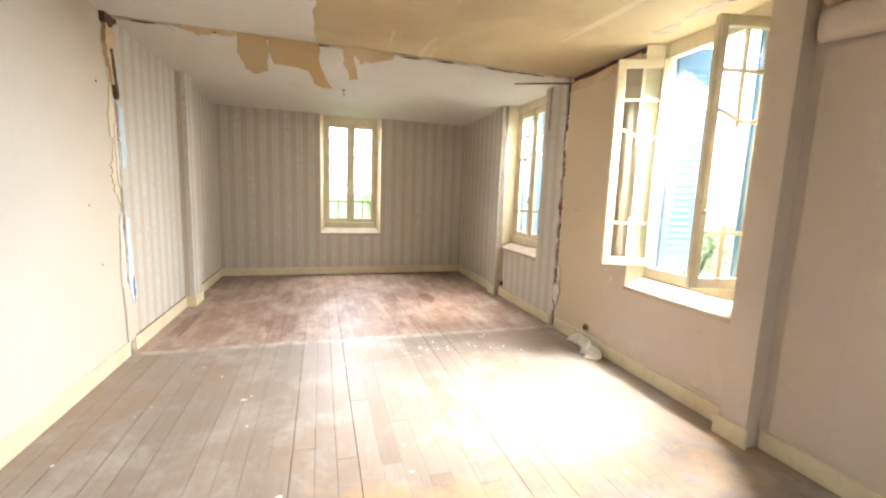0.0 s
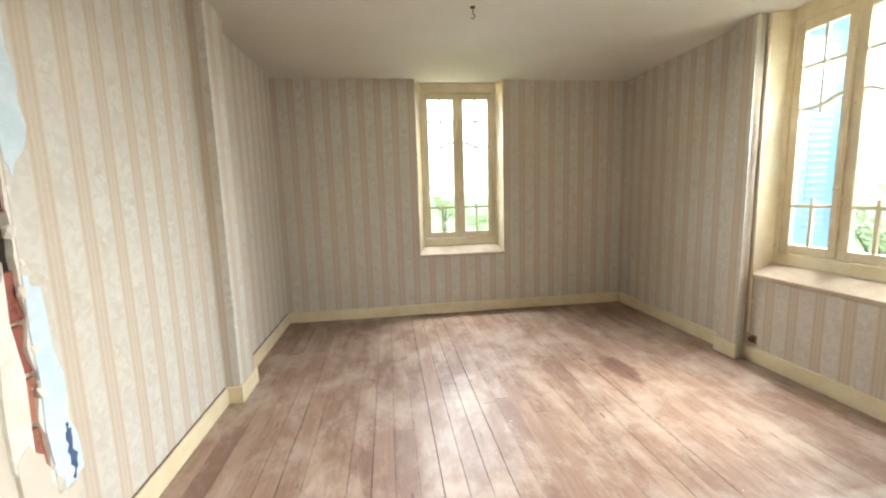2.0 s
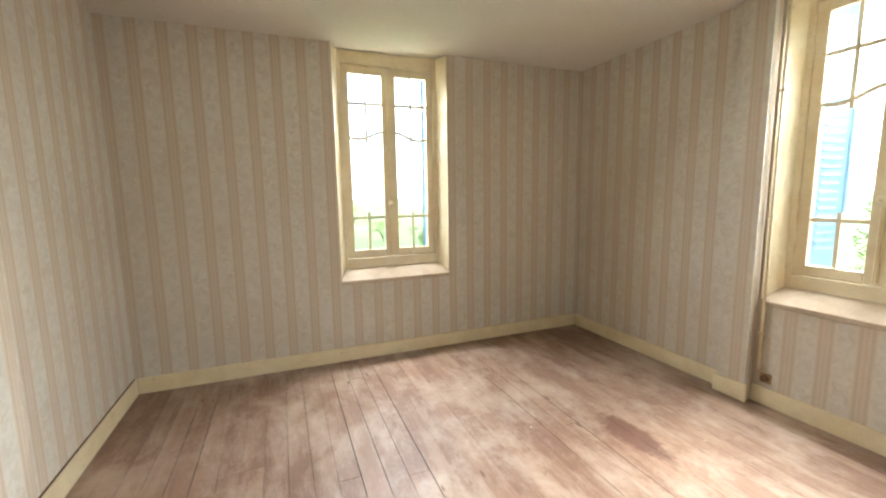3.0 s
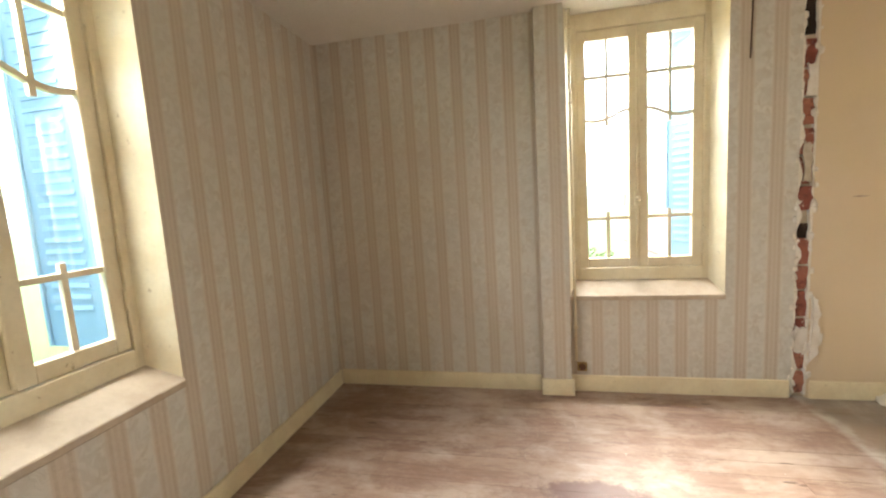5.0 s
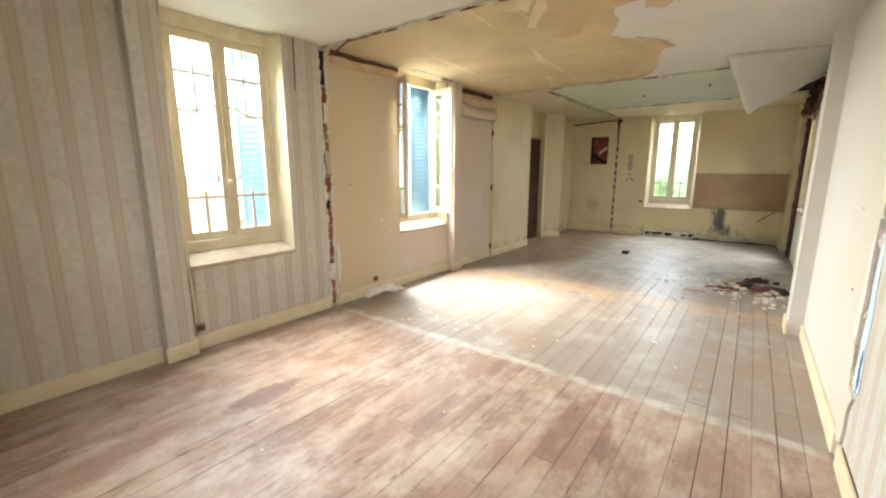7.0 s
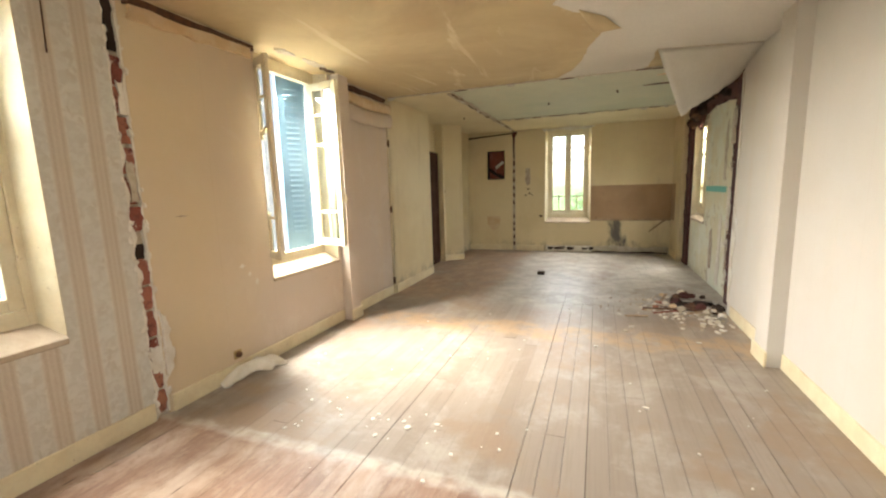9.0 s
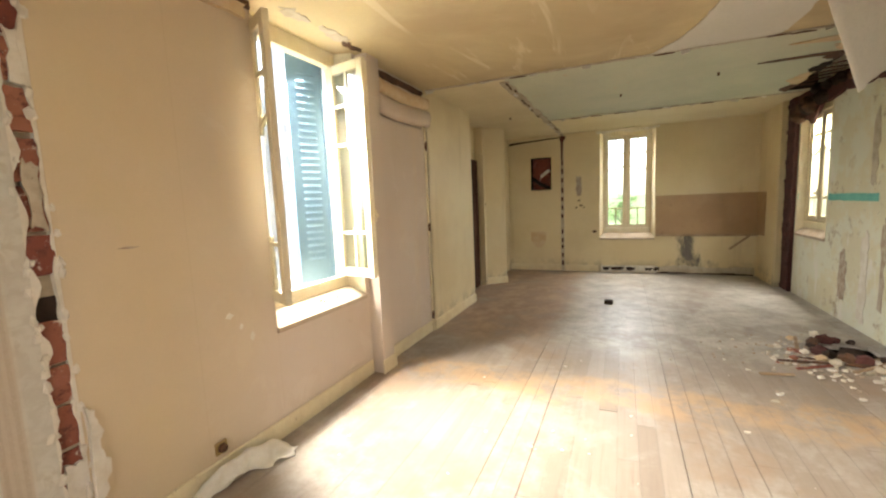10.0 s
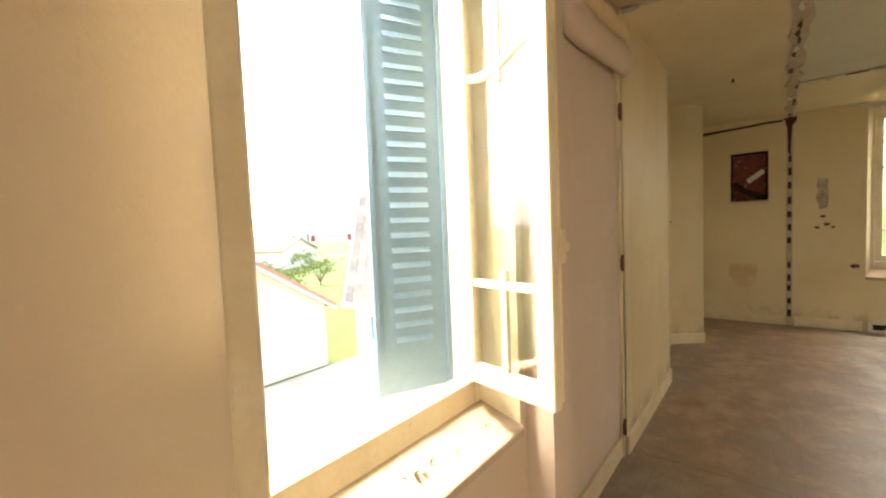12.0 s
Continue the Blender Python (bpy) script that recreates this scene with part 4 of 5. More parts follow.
def jamb(name, x_face, y0, y1, seed, brick_depth):
    rng = random.Random(seed)
    ob = structure(finish(boxes((-2.0, x_face - 0.016, y0, y1, 0, TOP)), name, M_DARKBRICK), "raw dark brick jamb of a removed wall", "wall scar")
    z = 0.02
    k = 0
    while z < H - 0.02:
        h = 0.058
        cuts = (y0 + 0.004, (y0 + y1) / 2 + (0.03 if k % 2 else -0.03), y1 - 0.004)
        for a, b in zip(cuts, cuts[1:]):
            if rng.random() < 0.88:
                d = rng.uniform(0, brick_depth) + (0.02 if rng.random() < 0.25 else 0)
                bm = boxes((x_face - 0.1, x_face - d, a + 0.004, b - 0.004, z, z + h))
                for v in bm.verts:
                    v.co += Vector((rng.uniform(-0.007, 0.005), rng.uniform(-0.003, 0.003), rng.uniform(-0.004, 0.004)))
                finish(bm, "brick", M_DARKBRICK, ob)
        z += h + 0.012
        k += 1
    return ob


patch("torn_wall_head", "x", -1.72, [(-2.49, 2.36), (-2.25, 2.38), (-2.0, 2.30), (-1.8, 2.46), (-1.5, 2.50), (-1.2, 2.56), (-0.9, 2.50), (-0.6, 2.52), (-0.3, 2.44), (0.0, 2.42), (0.0, 2.735), (-2.49, 2.735)], 0.04, M_DARKBRICK, "dark torn brick along the head of the washroom wall", "wall scar", None, 75, 0.03, 3)
jamb("scar_washroom_near", XL - 0.06, 0.0, 0.46, 71, 0.008)
jamb("scar_washroom_far", XL - 0.08, -2.80, -2.50, 72, 0.008)
patch("broken_plaster", "x", XL, [(0.45, 2.6), (0.50, 2.5), (0.47, 2.2), (0.54, 1.9), (0.48, 1.6), (0.46, 1.2), (0.58, 1.05), (0.60, 0.85), (0.52, 0.62), (0.56, 0.4), (0.48, 0.2), (0.45, 0.13)], 0.008, M_PLASTER, "broken plaster edge beside the dark jamb", "plaster", None, 73, 0.02)
r7 = random.Random(79)
for i in range(26):
    z, edge = r7.uniform(0.05, 2.55), r7.random() < 0.7
    bm = lump(r7, r7.uniform(0.015, 0.04), 1.5, 2)
    bm.transform(pose(XL - (0.03 if edge else 0.075), (0.45 if edge else 0.01) + r7.uniform(-0.035, 0.03), z, r7.uniform(-30, 30), 0, 0))
    tagged(finish(bm, "plaster_lump", r7.choice((M_PLASTER, M_SCAR, M_PALE))), "lump of old plaster clinging to the brick jamb", "plaster", "plaster lumps on the jamb")
for i, (y0, z0, w, h) in enumerate(((0.36, 0.55, 0.10, 0.30), (0.38, 1.25, 0.07, 0.22), (0.03, 0.9, 0.05, 0.5), (0.05, 1.9, 0.06, 0.4), (0.40, 2.1, 0.06, 0.3))):
    patch("broken_plaster", "x", XL - 0.066, [(y0 - w / 2, z0), (y0 + w / 2, z0 + 0.03), (y0 + w * 0.3, z0 + h), (y0 - w * 0.35, z0 + h * 0.8)], 0.03, (M_PLASTER, M_SCAR)[i % 2], "crust of plaster still clinging to the brick jamb", "plaster", None, 180 + i, 0.02, 4)
for i, (y0, z0, w, h, m) in enumerate(((-0.55, 1.5, 0.10, 0.75, M_SCAR), (-0.30, 0.3, 0.09, 0.9, M_MORTAR), (-1.05, 0.25, 0.16, 0.55, M_MORTAR), (-0.62, 0.1, 0.14, 0.95, M_PLASTER), (-0.2, 1.75, 0.05, 0.4, M_RUST))):
    patch("bared_plaster", "x", -1.72, [(y0 - w / 2, z0), (y0 + w * 0.4, z0 - 0.02), (y0 + w / 2, z0 + h * 0.7), (y0 + w * 0.1, z0 + h), (y0 - w * 0.4, z0 + h * 0.9)], 0.004 + 0.001 * i, m, "bared patch on the dirty washroom wall", "wall stain", None, 190 + i, 0.03, 5)
patch("teal_band", "x", -1.72, rect(-1.50, -0.45, 1.33, 1.41), 0.003, M_TEAL, "teal painted band along the washroom wall", "painted band", None, 74, 0.004, 8)
bm = boxes((-1.78, -1.722, LV[0] + 0.002, LV[0] + 0.01, 1.33, 1.41))
tagged(finish(bm, "teal_band", M_TEAL), "teal painted band in the window recess", "painted band")
# ---- kitchen end wall ----
nb = structure(finish(boxes((1.85, 2.25, YS - 0.2, YS - 0.13, 1.66, 2.31)), "niche_back", M_BRICK), "brick back of the wall niche", "niche")
for b in ((1.86, 2.24, YS - 0.13, YS, 1.655, 1.672), (1.86, 2.24, YS - 0.13, YS, 2.298, 2.315), (1.845, 1.862, YS - 0.13, YS, 1.66, 2.31), (2.238, 2.255, YS - 0.13, YS, 1.66, 2.31)):
    part("niche_side", boxes(b), M_DARK, nb)
bm = boxes((-0.11, 0.11, -0.01, 0.01, -0.03, 0.03))
bm.transform(pose(1.98, YS - 0.06, 1.99, 0, 38, 0))
tagged(finish(bm, "scrap_of_plaster", M_PLASTER), "white scrap lodged in the wall niche", "plaster scrap")
bm = tube(((2.22, YS - 0.08, 1.9), (2.1, YS - 0.06, 1.80), (1.95, YS - 0.07, 1.72), (1.88, YS - 0.05, 1.69)), 0.035)
tagged(finish(bm, "old_rag", M_DARK, smooth=True), "dark rag stuffed in the wall niche", "rag")
patch("paper_patch", "y", YS, [(1.96, 0.80), (2.28, 0.80), (2.27, 0.62), (2.2, 0.52), (2.12, 0.46), (2.03, 0.50), (1.97, 0.62)], 0.004, M_TORN, "tan patch of bared paper on the cream wall", "wall stain", None, 101, 0.008, 3)
# scar of the hall partition
rr = random.Random(102)
scar = structure(finish(boxes((1.60, 1.66, YS - 0.002, YS + 0.004, 0, H - 0.004)), "scar_south", M_SCAR), "strip of plaster and brick left by the hall partition", "wall scar")
z = 0.12
while z < 2.6:
    h = 0.10
    bm = boxes((1.605 + rr.uniform(0, 0.012), 1.655 - rr.uniform(0, 0.012), YS + 0.003, YS + rr.uniform(0.008, 0.016), z, z + h * rr.uniform(0.7, 1)))
    finish(bm, "brick", M_DARKBRICK, scar)
    z += rr.choice((0.13, 0.17, 0.2, 0.32))
patch("dark_crack", "y", YS, [(1.56, 2.7), (1.70, 2.7), (1.655, 2.58), (1.65, 2.25), (1.615, 2.2), (1.61, 2.55)], 0.012, M_DARKBRICK, "dark brick bared at the head of the scar", "wall scar", None, 104, 0.01)
patch("grey_smudge", "y", YS, [(1.26, 1.88), (1.36, 1.9), (1.37, 1.6), (1.34, 1.5), (1.27, 1.52)], 0.003, M_MORTAR, "grey smear where a fitting was taken off", "wall stain", None, 103, 0.01)
for i, (x, z, s) in enumerate(((1.31, 1.42, 0.03), (1.27, 1.32, 0.035), (1.36, 1.28, 0.03), (1.22, 1.28, 0.025), (1.02, 0.8, 0.05))):
    patch("nail_hole", "y", YS, [(x + s * math.cos(a), z + 0.6 * s * math.sin(a)) for a in (0, 1.2, 2.5, 3.8, 5)], 0.003, M_RUST, "chipped hole in the cream wall", "hole", None, 110 + i, 0.006, 2, "chipped holes")
splash = structure(new("splashback", None), "brown hardboard splashback along the kitchen wall", "splashback")
part("panel", boxes((-1.60, -0.05, YS, YS + 0.008, 0.73, 1.45)), M_SPLASH, splash)
part("panel", boxes((-1.60, -1.592, YS + 0.009, YS + 0.40, 0.73, 1.45)), M_SPLASH, splash)
part("rail", boxes((-1.60, -0.05, YS + 0.008, YS + 0.035, 0.70, 0.735)), M_WOOD, splash, "raw wooden batten")
bm = boxes((-0.18, 0.18, -0.014, 0.014, -0.014, 0.014))
bm.transform(pose(-1.34, YS + 0.06, 0.59, 0, 40, 0))
tagged(finish(bm, "loose_batten", M_WOOD), "loose wooden batten hanging from the splashback rail", "batten")
patch("bared_wall", "y", YS, [(-1.58, 0.01), (-0.12, 0.01), (-0.12, 0.13), (-0.5, 0.16), (-0.9, 0.12), (-1.58, 0.15)], 0.016, M_SCAR, "ledge of grey mortar where skirting was torn off", "wall stain", None, 121, 0.012, 8)
patch("black_scrap", "y", YS + 0.016, [(-1.56, 0.0), (0.0, 0.0), (-0.2, 0.035), (-0.7, 0.02), (-1.1, 0.04), (-1.56, 0.025)], 0.006, M_DARK, "black gap along the foot of the kitchen wall", "gap", None, 123, 0.008, 8)
patch("bared_wall", "y", YS, [(-0.1, 0.13), (0.9, 0.13), (0.9, 0.01), (-0.1, 0.01)], 0.003, M_PLASTER, "white strip where skirting was torn off", "wall stain", None, 122, 0.01, 8)
for i, (x, w) in enumerate(((0.80, 0.08), (0.60, 0.13), (0.36, 0.1), (0.05, 0.07), (-0.08, 0.05))):
    patch("black_scrap", "y", YS + 0.003, [(x - w, 0.11), (x + w, 0.10), (x + w * 0.8, 0.04), (x - w * 0.6, 0.05)], 0.004, M_DARK, "black glue patch where skirting was torn off", "wall stain", None, 125 + i, 0.015, 3, "black glue patches")
patch("broken_plaster", "y", YS, [(-0.1, 2.715), (1.0, 2.715), (0.96, 2.66), (0.7, 2.69), (0.3, 2.64), (0.0, 2.67)], 0.05, M_PLASTER, "broken plaster over the kitchen window", "plaster", None, 131, 0.015, 5)
patch("dark_crack", "y", YS, [(1.7, 2.66), (2.7, 2.6), (2.7, 2.64), (1.7, 2.685)], 0.004, M_DARK, "dark crack under the hall ceiling", "crack", None, 132, 0.008, 6)

# closed door in the recess
door = structure(new("door_1"), "dark brown painted door, shut, in the recess", "door")
part("door_panel", boxes((2.812, 2.846, -1.965, -0.872, 0.004, 2.18)), M_DOOR, door)
for a, b in ((0.16, 0.95), (1.1, 2.04)):
    part("moulding", boxes((2.802, 2.812, -1.86, -1.84, a, b), (2.802, 2.812, -1.0, -0.98, a, b), (2.802, 2.812, -1.84, -1.0, a, a + 0.02), (2.802, 2.812, -1.84, -1.0, b - 0.02, b)), M_DOOR, door)
# light switch by the doorway
sw = tagged(new("light_switch"), "old round dark light switch by the doorway", "switch")
sw.matrix_basis = pose(2.77, -2.095, 1.43, 90, 0, 40)
bm = bmesh.new()
bmesh.ops.create_cone(bm, cap_ends=True, segments=16, radius1=0.03, radius2=0.025, depth=0.02)
bm.transform(pose(0, 0, -0.046))
part("base", bm, M_RUST, sw)
bm = bmesh.new()
bmesh.ops.create_uvsphere(bm, u_segments=10, v_segments=6, radius=0.012)
bm.transform(pose(0, 0, -0.062))
part("knob", bm, M_DARK, sw, smooth=True)

# ---- papered cupboard in the stripped wall ----
cup = tagged(new("wall_cupboard"), "papered flush cupboard door in the stripped wall", "cupboard")
part("door", boxes((XR - 0.012, XR + 0.004, 0.63, 1.60, 0.15, 2.30)), M_BARE, cup, bevel=0.003)
part("jamb", boxes((XR - 0.03, XR + 0.002, 0.57, 0.625, 0.0, 2.68)), M_BASE, cup, bevel=0.003)
for z in (0.20, 1.22, 2.12):
    bm = tube(((XR - 0.035, 0.628, z - 0.05), (XR - 0.035, 0.628, z + 0.05)), 0.009)
    box(bm, XR - 0.034, XR - 0.028, 0.60, 0.655, z - 0.035, z + 0.035)
    part("hinge", bm, M_RUST, cup, "rusty iron hinge")
# paper rolled down over the cupboard
roll = tagged(new("peeled_paper_roll"), "stiff peeled paper rolled down above the cupboard", "torn paper")
for (z0, r, seed) in ((2.40, 0.075, 3), (2.56, 0.055, 5)):
    bm = bmesh.new()
    rings = []
    for i in range(15):
        y = 0.60 + i * (1.0 / 14)
        ring = []
        for k in range(14):
            a = k * math.tau / 14
            rad = r * (1 + 0.22 * noise.noise(Vector((y * 3 + seed, math.cos(a), math.sin(a)))))
            ring.append(bm.verts.new((XR - 0.05 + rad * math.cos(a) * 0.7, y, z0 + 0.02 * math.sin(y * 4) + rad * math.sin(a) * 1.15)))
        rings.append(ring)
    for p, q in zip(rings, rings[1:]):
        for k in range(14):
            bm.faces.new((p[k], p[(k + 1) % 14], q[(k + 1) % 14], q[k]))
    bm.faces.new(rings[0])
    bm.faces.new(rings[-1])
    part("fold", bm, M_TORN if seed == 5 else M_BARE, roll, smooth=True)
patch("dark_gap", "x", XR, [(0.6, 2.66), (1.62, 2.64), (1.62, 2.715), (0.6, 2.715)], -0.006, M_RUST, "dark brown gap above the peeled paper", "gap", None, 141, 0.008, 8)

# small nicks in the stripped walls
for i, (x, y, z, dy, dz, m) in enumerate(((XR, 3.70, 1.35, 0.05, 0.006, M_MORTAR), (XR, 3.23, 0.90, 0.03, 0.02, M_PLASTER), (XR, 3.09, 0.74, 0.02, 0.03, M_PLASTER), (XR, 3.16, 0.82, 0.014, 0.02, M_PLASTER), (XL, 3.5, 1.30, 0.006, 0.006, M_RUST), (XL, 3.62, 0.85, 0.010, 0.007, M_RUST), (XL, 3.72, 2.2, 0.006, 0.010, M_RUST), (XR, 2.15, 0.155, 0.2, 0.004, M_SCAR))):
    s = -1 if x > 0 else 1
    patch("wall_nick", "x", x, [(y - dy, z), (y, z + dz), (y + dy, z - dz * 0.3), (y, z - dz)], s * 0.003, m, "nick in the stripped wall", "nick", None, 150 + i, 0.003, 2, "nicks in the walls")


# ---- small fittings ----
def socket(x, y, z):
    s = tagged(new("wall_socket"), "tarnished old socket just above the skirting", "socket")
    s.matrix_basis = pose(x, y, z, 0, -90, 0)
    part("back_plate", boxes((-0.035, 0.035, -0.035, 0.035, 0, 0.014)), M_BRASS, s, bevel=0.003)
    bm = bmesh.new()
    bmesh.ops.create_cone(bm, cap_ends=True, segments=16, radius1=0.026, radius2=0.022, depth=0.022)
    bm.transform(pose(0, 0, 0.024))
    part("cover", bm, M_RUST, s)
    for d in (-0.009, 0.009):
        part("pin_hole", tube(((0, d, 0.034), (0, d, 0.037)), 0.004), M_DARK, s)


socket(XR, 5.40, 0.19)
socket(XR, 3.37, 0.19)
pipe = tagged(new("conduit"), "thin painted conduit running down beside the pilaster", "pipe")
part("tube", tube(((XR - 0.016, 5.442, 0.24), (XR - 0.016, 5.445, 1.4), (XR - 0.016, 5.442, H - 0.02)), 0.010), M_FRAME, pipe, smooth=True)
for z in (0.5, 1.3, 2.1, 2.6):
    part("clip", boxes((XR - 0.03, XR, 5.427, 5.458, z - 0.008, z + 0.008)), M_FRAME, pipe)
tagged(finish(tube(((1.98, 4.14, 2.66), (2.36, 3.97, 2.665), (2.6, 3.9, 2.67)), 0.009), "iron_rod", M_RUST), "rusty iron rod sticking out of the brick scar", "rod")
hook = tagged(new("ceiling_hook"), "small dark lamp hook in the white ceiling", "hook")
part("shank", tube(((0.28, 5.53, H), (0.28, 5.53, H - 0.04), (0.295, 5.53, H - 0.065), (0.28, 5.53, H - 0.08), (0.265, 5.53, H - 0.07)), 0.004), M_RUST, hook)
bm = bmesh.new()
bmesh.ops.create_cone(bm, cap_ends=True, segments=12, radius1=0.014, radius2=0.02, depth=0.01)
bm.transform(pose(0.28, 5.53, H - 0.005))
part("rose", bm, M_RUST, hook)
for x, y in ((0.55, -0.9), (2.1, -1.5), (-0.4, -0.5)):
    tagged(finish(tube(((x, y, H), (x, y, H - 0.03)), 0.012), "ceiling_peg", M_RUST), "dark stub of wire in the ceiling", "wire stub", "wire stubs")

tagged(finish(tube(((XR - 0.008, 4.34, 2.26), (XR - 0.012, 4.335, 2.5), (XR - 0.008, 4.33, H)), 0.004), "loose_wire", M_RUST), "thin dark wire hanging down the papered wall", "wire")
for i, (x, y, w, h, m) in enumerate(((2.45, 2.25, 0.05, 0.16, M_SCAR), (2.46, 2.62, 0.05, 0.12, M_SCAR), (2.47, 2.0, 0.03, 0.12, M_RUST))):
    patch("peeling_ceiling", "z", H, [(x + w * math.cos(a * 0.785), y + h * math.sin(a * 0.785)) for a in range(8)], -0.004, m, "damp peeling patch of ceiling over the window", "peeling patch", None, 170 + i, 0.03, 3, "peeling patches over the window")

# ---- things on the floor ----
# torn paper lying against the skirting
def paper_on_floor():
    bm = bmesh.new()
    n, m = 18, 8
    rows = []
    for i in range(n + 1):
        u = i / n
        row = []
        y = 3.58 - 0.58 * u
        half = 0.022 + 0.06 * max(0.0, u - 0.35) / 0.65 * (1.0 if u < 0.9 else 0.7) + 0.006 * math.sin(u * 31)
        for j in range(m + 1):
            v = j / m
            x = 2.53 - 0.05 * u - 2 * half * v + 0.012 * math.sin(u * 23 + v * 3)
            z = 0.006 + 0.11 * (1 - v) ** 2 * math.sin(u * math.pi) + 0.03 * max(0.0, math.sin(u * 9 + v * 4)) + 0.022 * max(0.0, noise.noise(Vector((u * 6, v * 4, 2)))) + 0.03 * max(0.0, u - 0.75) * math.sin(v * 9)
            row.append(bm.verts.new((x, y, max(z, 0.004))))
        rows.append(row)
    for a, b in zip(rows, rows[1:]):
        for j in range(m):
            bm.faces.new((a[j], a[j + 1], b[j + 1], b[j]))
    ob = finish(bm, "torn_paper_sheet", M_PLASTER, smooth=True)
    mod = ob.modifiers.new("thickness", "SOLIDIFY")
    mod.thickness = 0.003
    return tagged(ob, "crumpled white torn paper lying against the skirting", "torn paper")


paper_on_floor()
block = tagged(finish(boxes((0.63, 0.74, -1.23, -1.13, 0.0, 0.045)), "dark_block", M_DARK, bevel=0.006), "small dark block lying on the kitchen floor", "block")

# chips of plaster: four shapes, copied
chips = []
for k in range(5):
    r2 = random.Random(200 + k)
    out = [(math.cos(a) * r2.uniform(0.6, 1.2), math.sin(a) * r2.uniform(0.4, 0.9)) for a in (0, 1.0, 2.0, 3.1, 4.2, 5.3)]
    bm = solid_outline(out, 0.35, lambda u, v, w: (u * 0.02, v * 0.02, w * 0.02))
    chips.append(tagged(finish(bm, "plaster_chip", M_PLASTER), "white plaster chip lying on the boards", "plaster chip", "plaster chips on the floor"))
r3 = random.Random(210)
spots = []
for i in range(26):
    u = r3.random()
    spots.append((1.75 - 1.4 * u + r3.gauss(0, 0.08), 3.86 - 0.35 * r3.random() - 0.1 * u, r3.uniform(0.5, 1.5)))
for i in range(70):
    a, d = r3.uniform(0, math.tau), abs(r3.gauss(0, 0.42)) + 0.12
    spots.append((max(-1.5, -1.2 + d * math.cos(a) * 1.2), 0.42 + d * math.sin(a) * 0.8, r3.uniform(0.35, 1.8)))
for i in range(34):
    spots.append((r3.uniform(-1.4, 2.3), r3.uniform(0.6, 3.8), r3.uniform(0.3, 1.1)))
for i in range(10):
    spots.append((r3.uniform(-1.2, 2.2), r3.uniform(4.1, 6.6), r3.uniform(0.2, 0.5)))
for i in range(14):
    spots.append((r3.uniform(-1.3, 2.3), r3.uniform(-3.3, 0.1), r3.uniform(0.3, 0.8)))
spots += [(-0.52, 2.92, 1.9), (0.62, 4.02, 1.5), (0.9, 3.62, 2.2), (-0.2, 1.9, 1.6)]
first = 0
for i, (x, y, s) in enumerate(spots):
    if -1.64 < x < -1.14 and -0.12 < y < 0.40:
        continue
    src = chips[i % 5]
    if first < 5:
        ob, first = chips[first], first + 1
    else:
        ob = src.copy()
        scene.collection.objects.link(ob)
    ob.matrix_basis = pose(x, y, 0.0005, 0, 0, r3.uniform(0, 360)) @ Matrix.Diagonal((s * 0.68, s * 0.68, s * 0.6, 1))

# broken sheets of plaster and lining round the hole
r8 = random.Random(97)
for i in range(56):
    x, y = min(-0.45, -1.08 + r8.gauss(0, 0.34)), 0.70 + r8.gauss(0, 0.32)
    if i % 4 == 0:
        x, y = -1.36 + r8.uniform(-0.12, 0.14), 1.0 + r8.uniform(-0.3, 0.22)
    x = max(x, -1.50)
    if y < 0.46 and x < -1.08:
        continue
    s = r8.uniform(0.010, 0.034) * (1.25 if i % 4 == 0 else 0.9)
    out = [(s * r8.uniform(0.6, 1.3) * math.cos(a), s * r8.uniform(0.5, 1.0) * math.sin(a)) for a in (0.1, 1.1, 2.0, 3.0, 4.1, 5.2)]
    bm = solid_outline(out, r8.uniform(0.006, 0.014), lambda u, v, w: (u, v, w))
    bm.transform(pose(x, y, 0.004, r8.uniform(0, 14), r8.uniform(-6, 6), r8.uniform(0, 360)))
    tagged(finish(bm, "plaster_shard", r8.choice((M_PLASTER, M_PLASTER, M_PALE, M_SCAR))), "flat shard of broken plaster lying by the floor hole", "plaster shard", "plaster shards round the floor hole")

# the rubble round the hole
r5 = random.Random(91)
for i in range(9):
    bm = lump(r3, r3.uniform(0.03, 0.065), 0.7, 2)
    x, y = ((-1.44, 0.52), (-1.36, 0.62), (-1.48, 0.72), (-1.05, 0.44), (-0.98, 0.30), (-1.12, 0.52), (-1.40, 0.45), (-1.0, -0.1), (-1.25, -0.3))[i]
    bm.transform(pose(x, y, 0.03, 0, 0, r3.uniform(0, 360)))
    tagged(finish(bm, "rubble_lump", (M_PLASTER, M_SCAR, M_PALE, M_TORN)[i % 4]), "broken lump of plaster beside the floor hole", "rubble", "rubble round the floor hole")
for i in range(34):
    a, d = r5.uniform(0, math.tau), 0.25 + abs(r5.gauss(0, 0.26))
    x, y, s = max(-1.5, -1.25 + d * math.cos(a) * 1.1), 0.40 + d * math.sin(a) * 0.8, r5.uniform(0.014, 0.05)
    if -1.66 < x < -1.12 and -0.14 < y < 0.42:
        continue
    bm = lump(r5, s, 0.5, 1)
    bm.transform(pose(x, y, s * 0.3, 0, 0, r5.uniform(0, 360)))
    tagged(finish(bm, "rubble_lump", r5.choice((M_PLASTER, M_PLASTER, M_SCAR, M_BRICK))), "small broken lump strewn round the floor hole", "rubble", "rubble round the floor hole")
bm = bmesh.new()
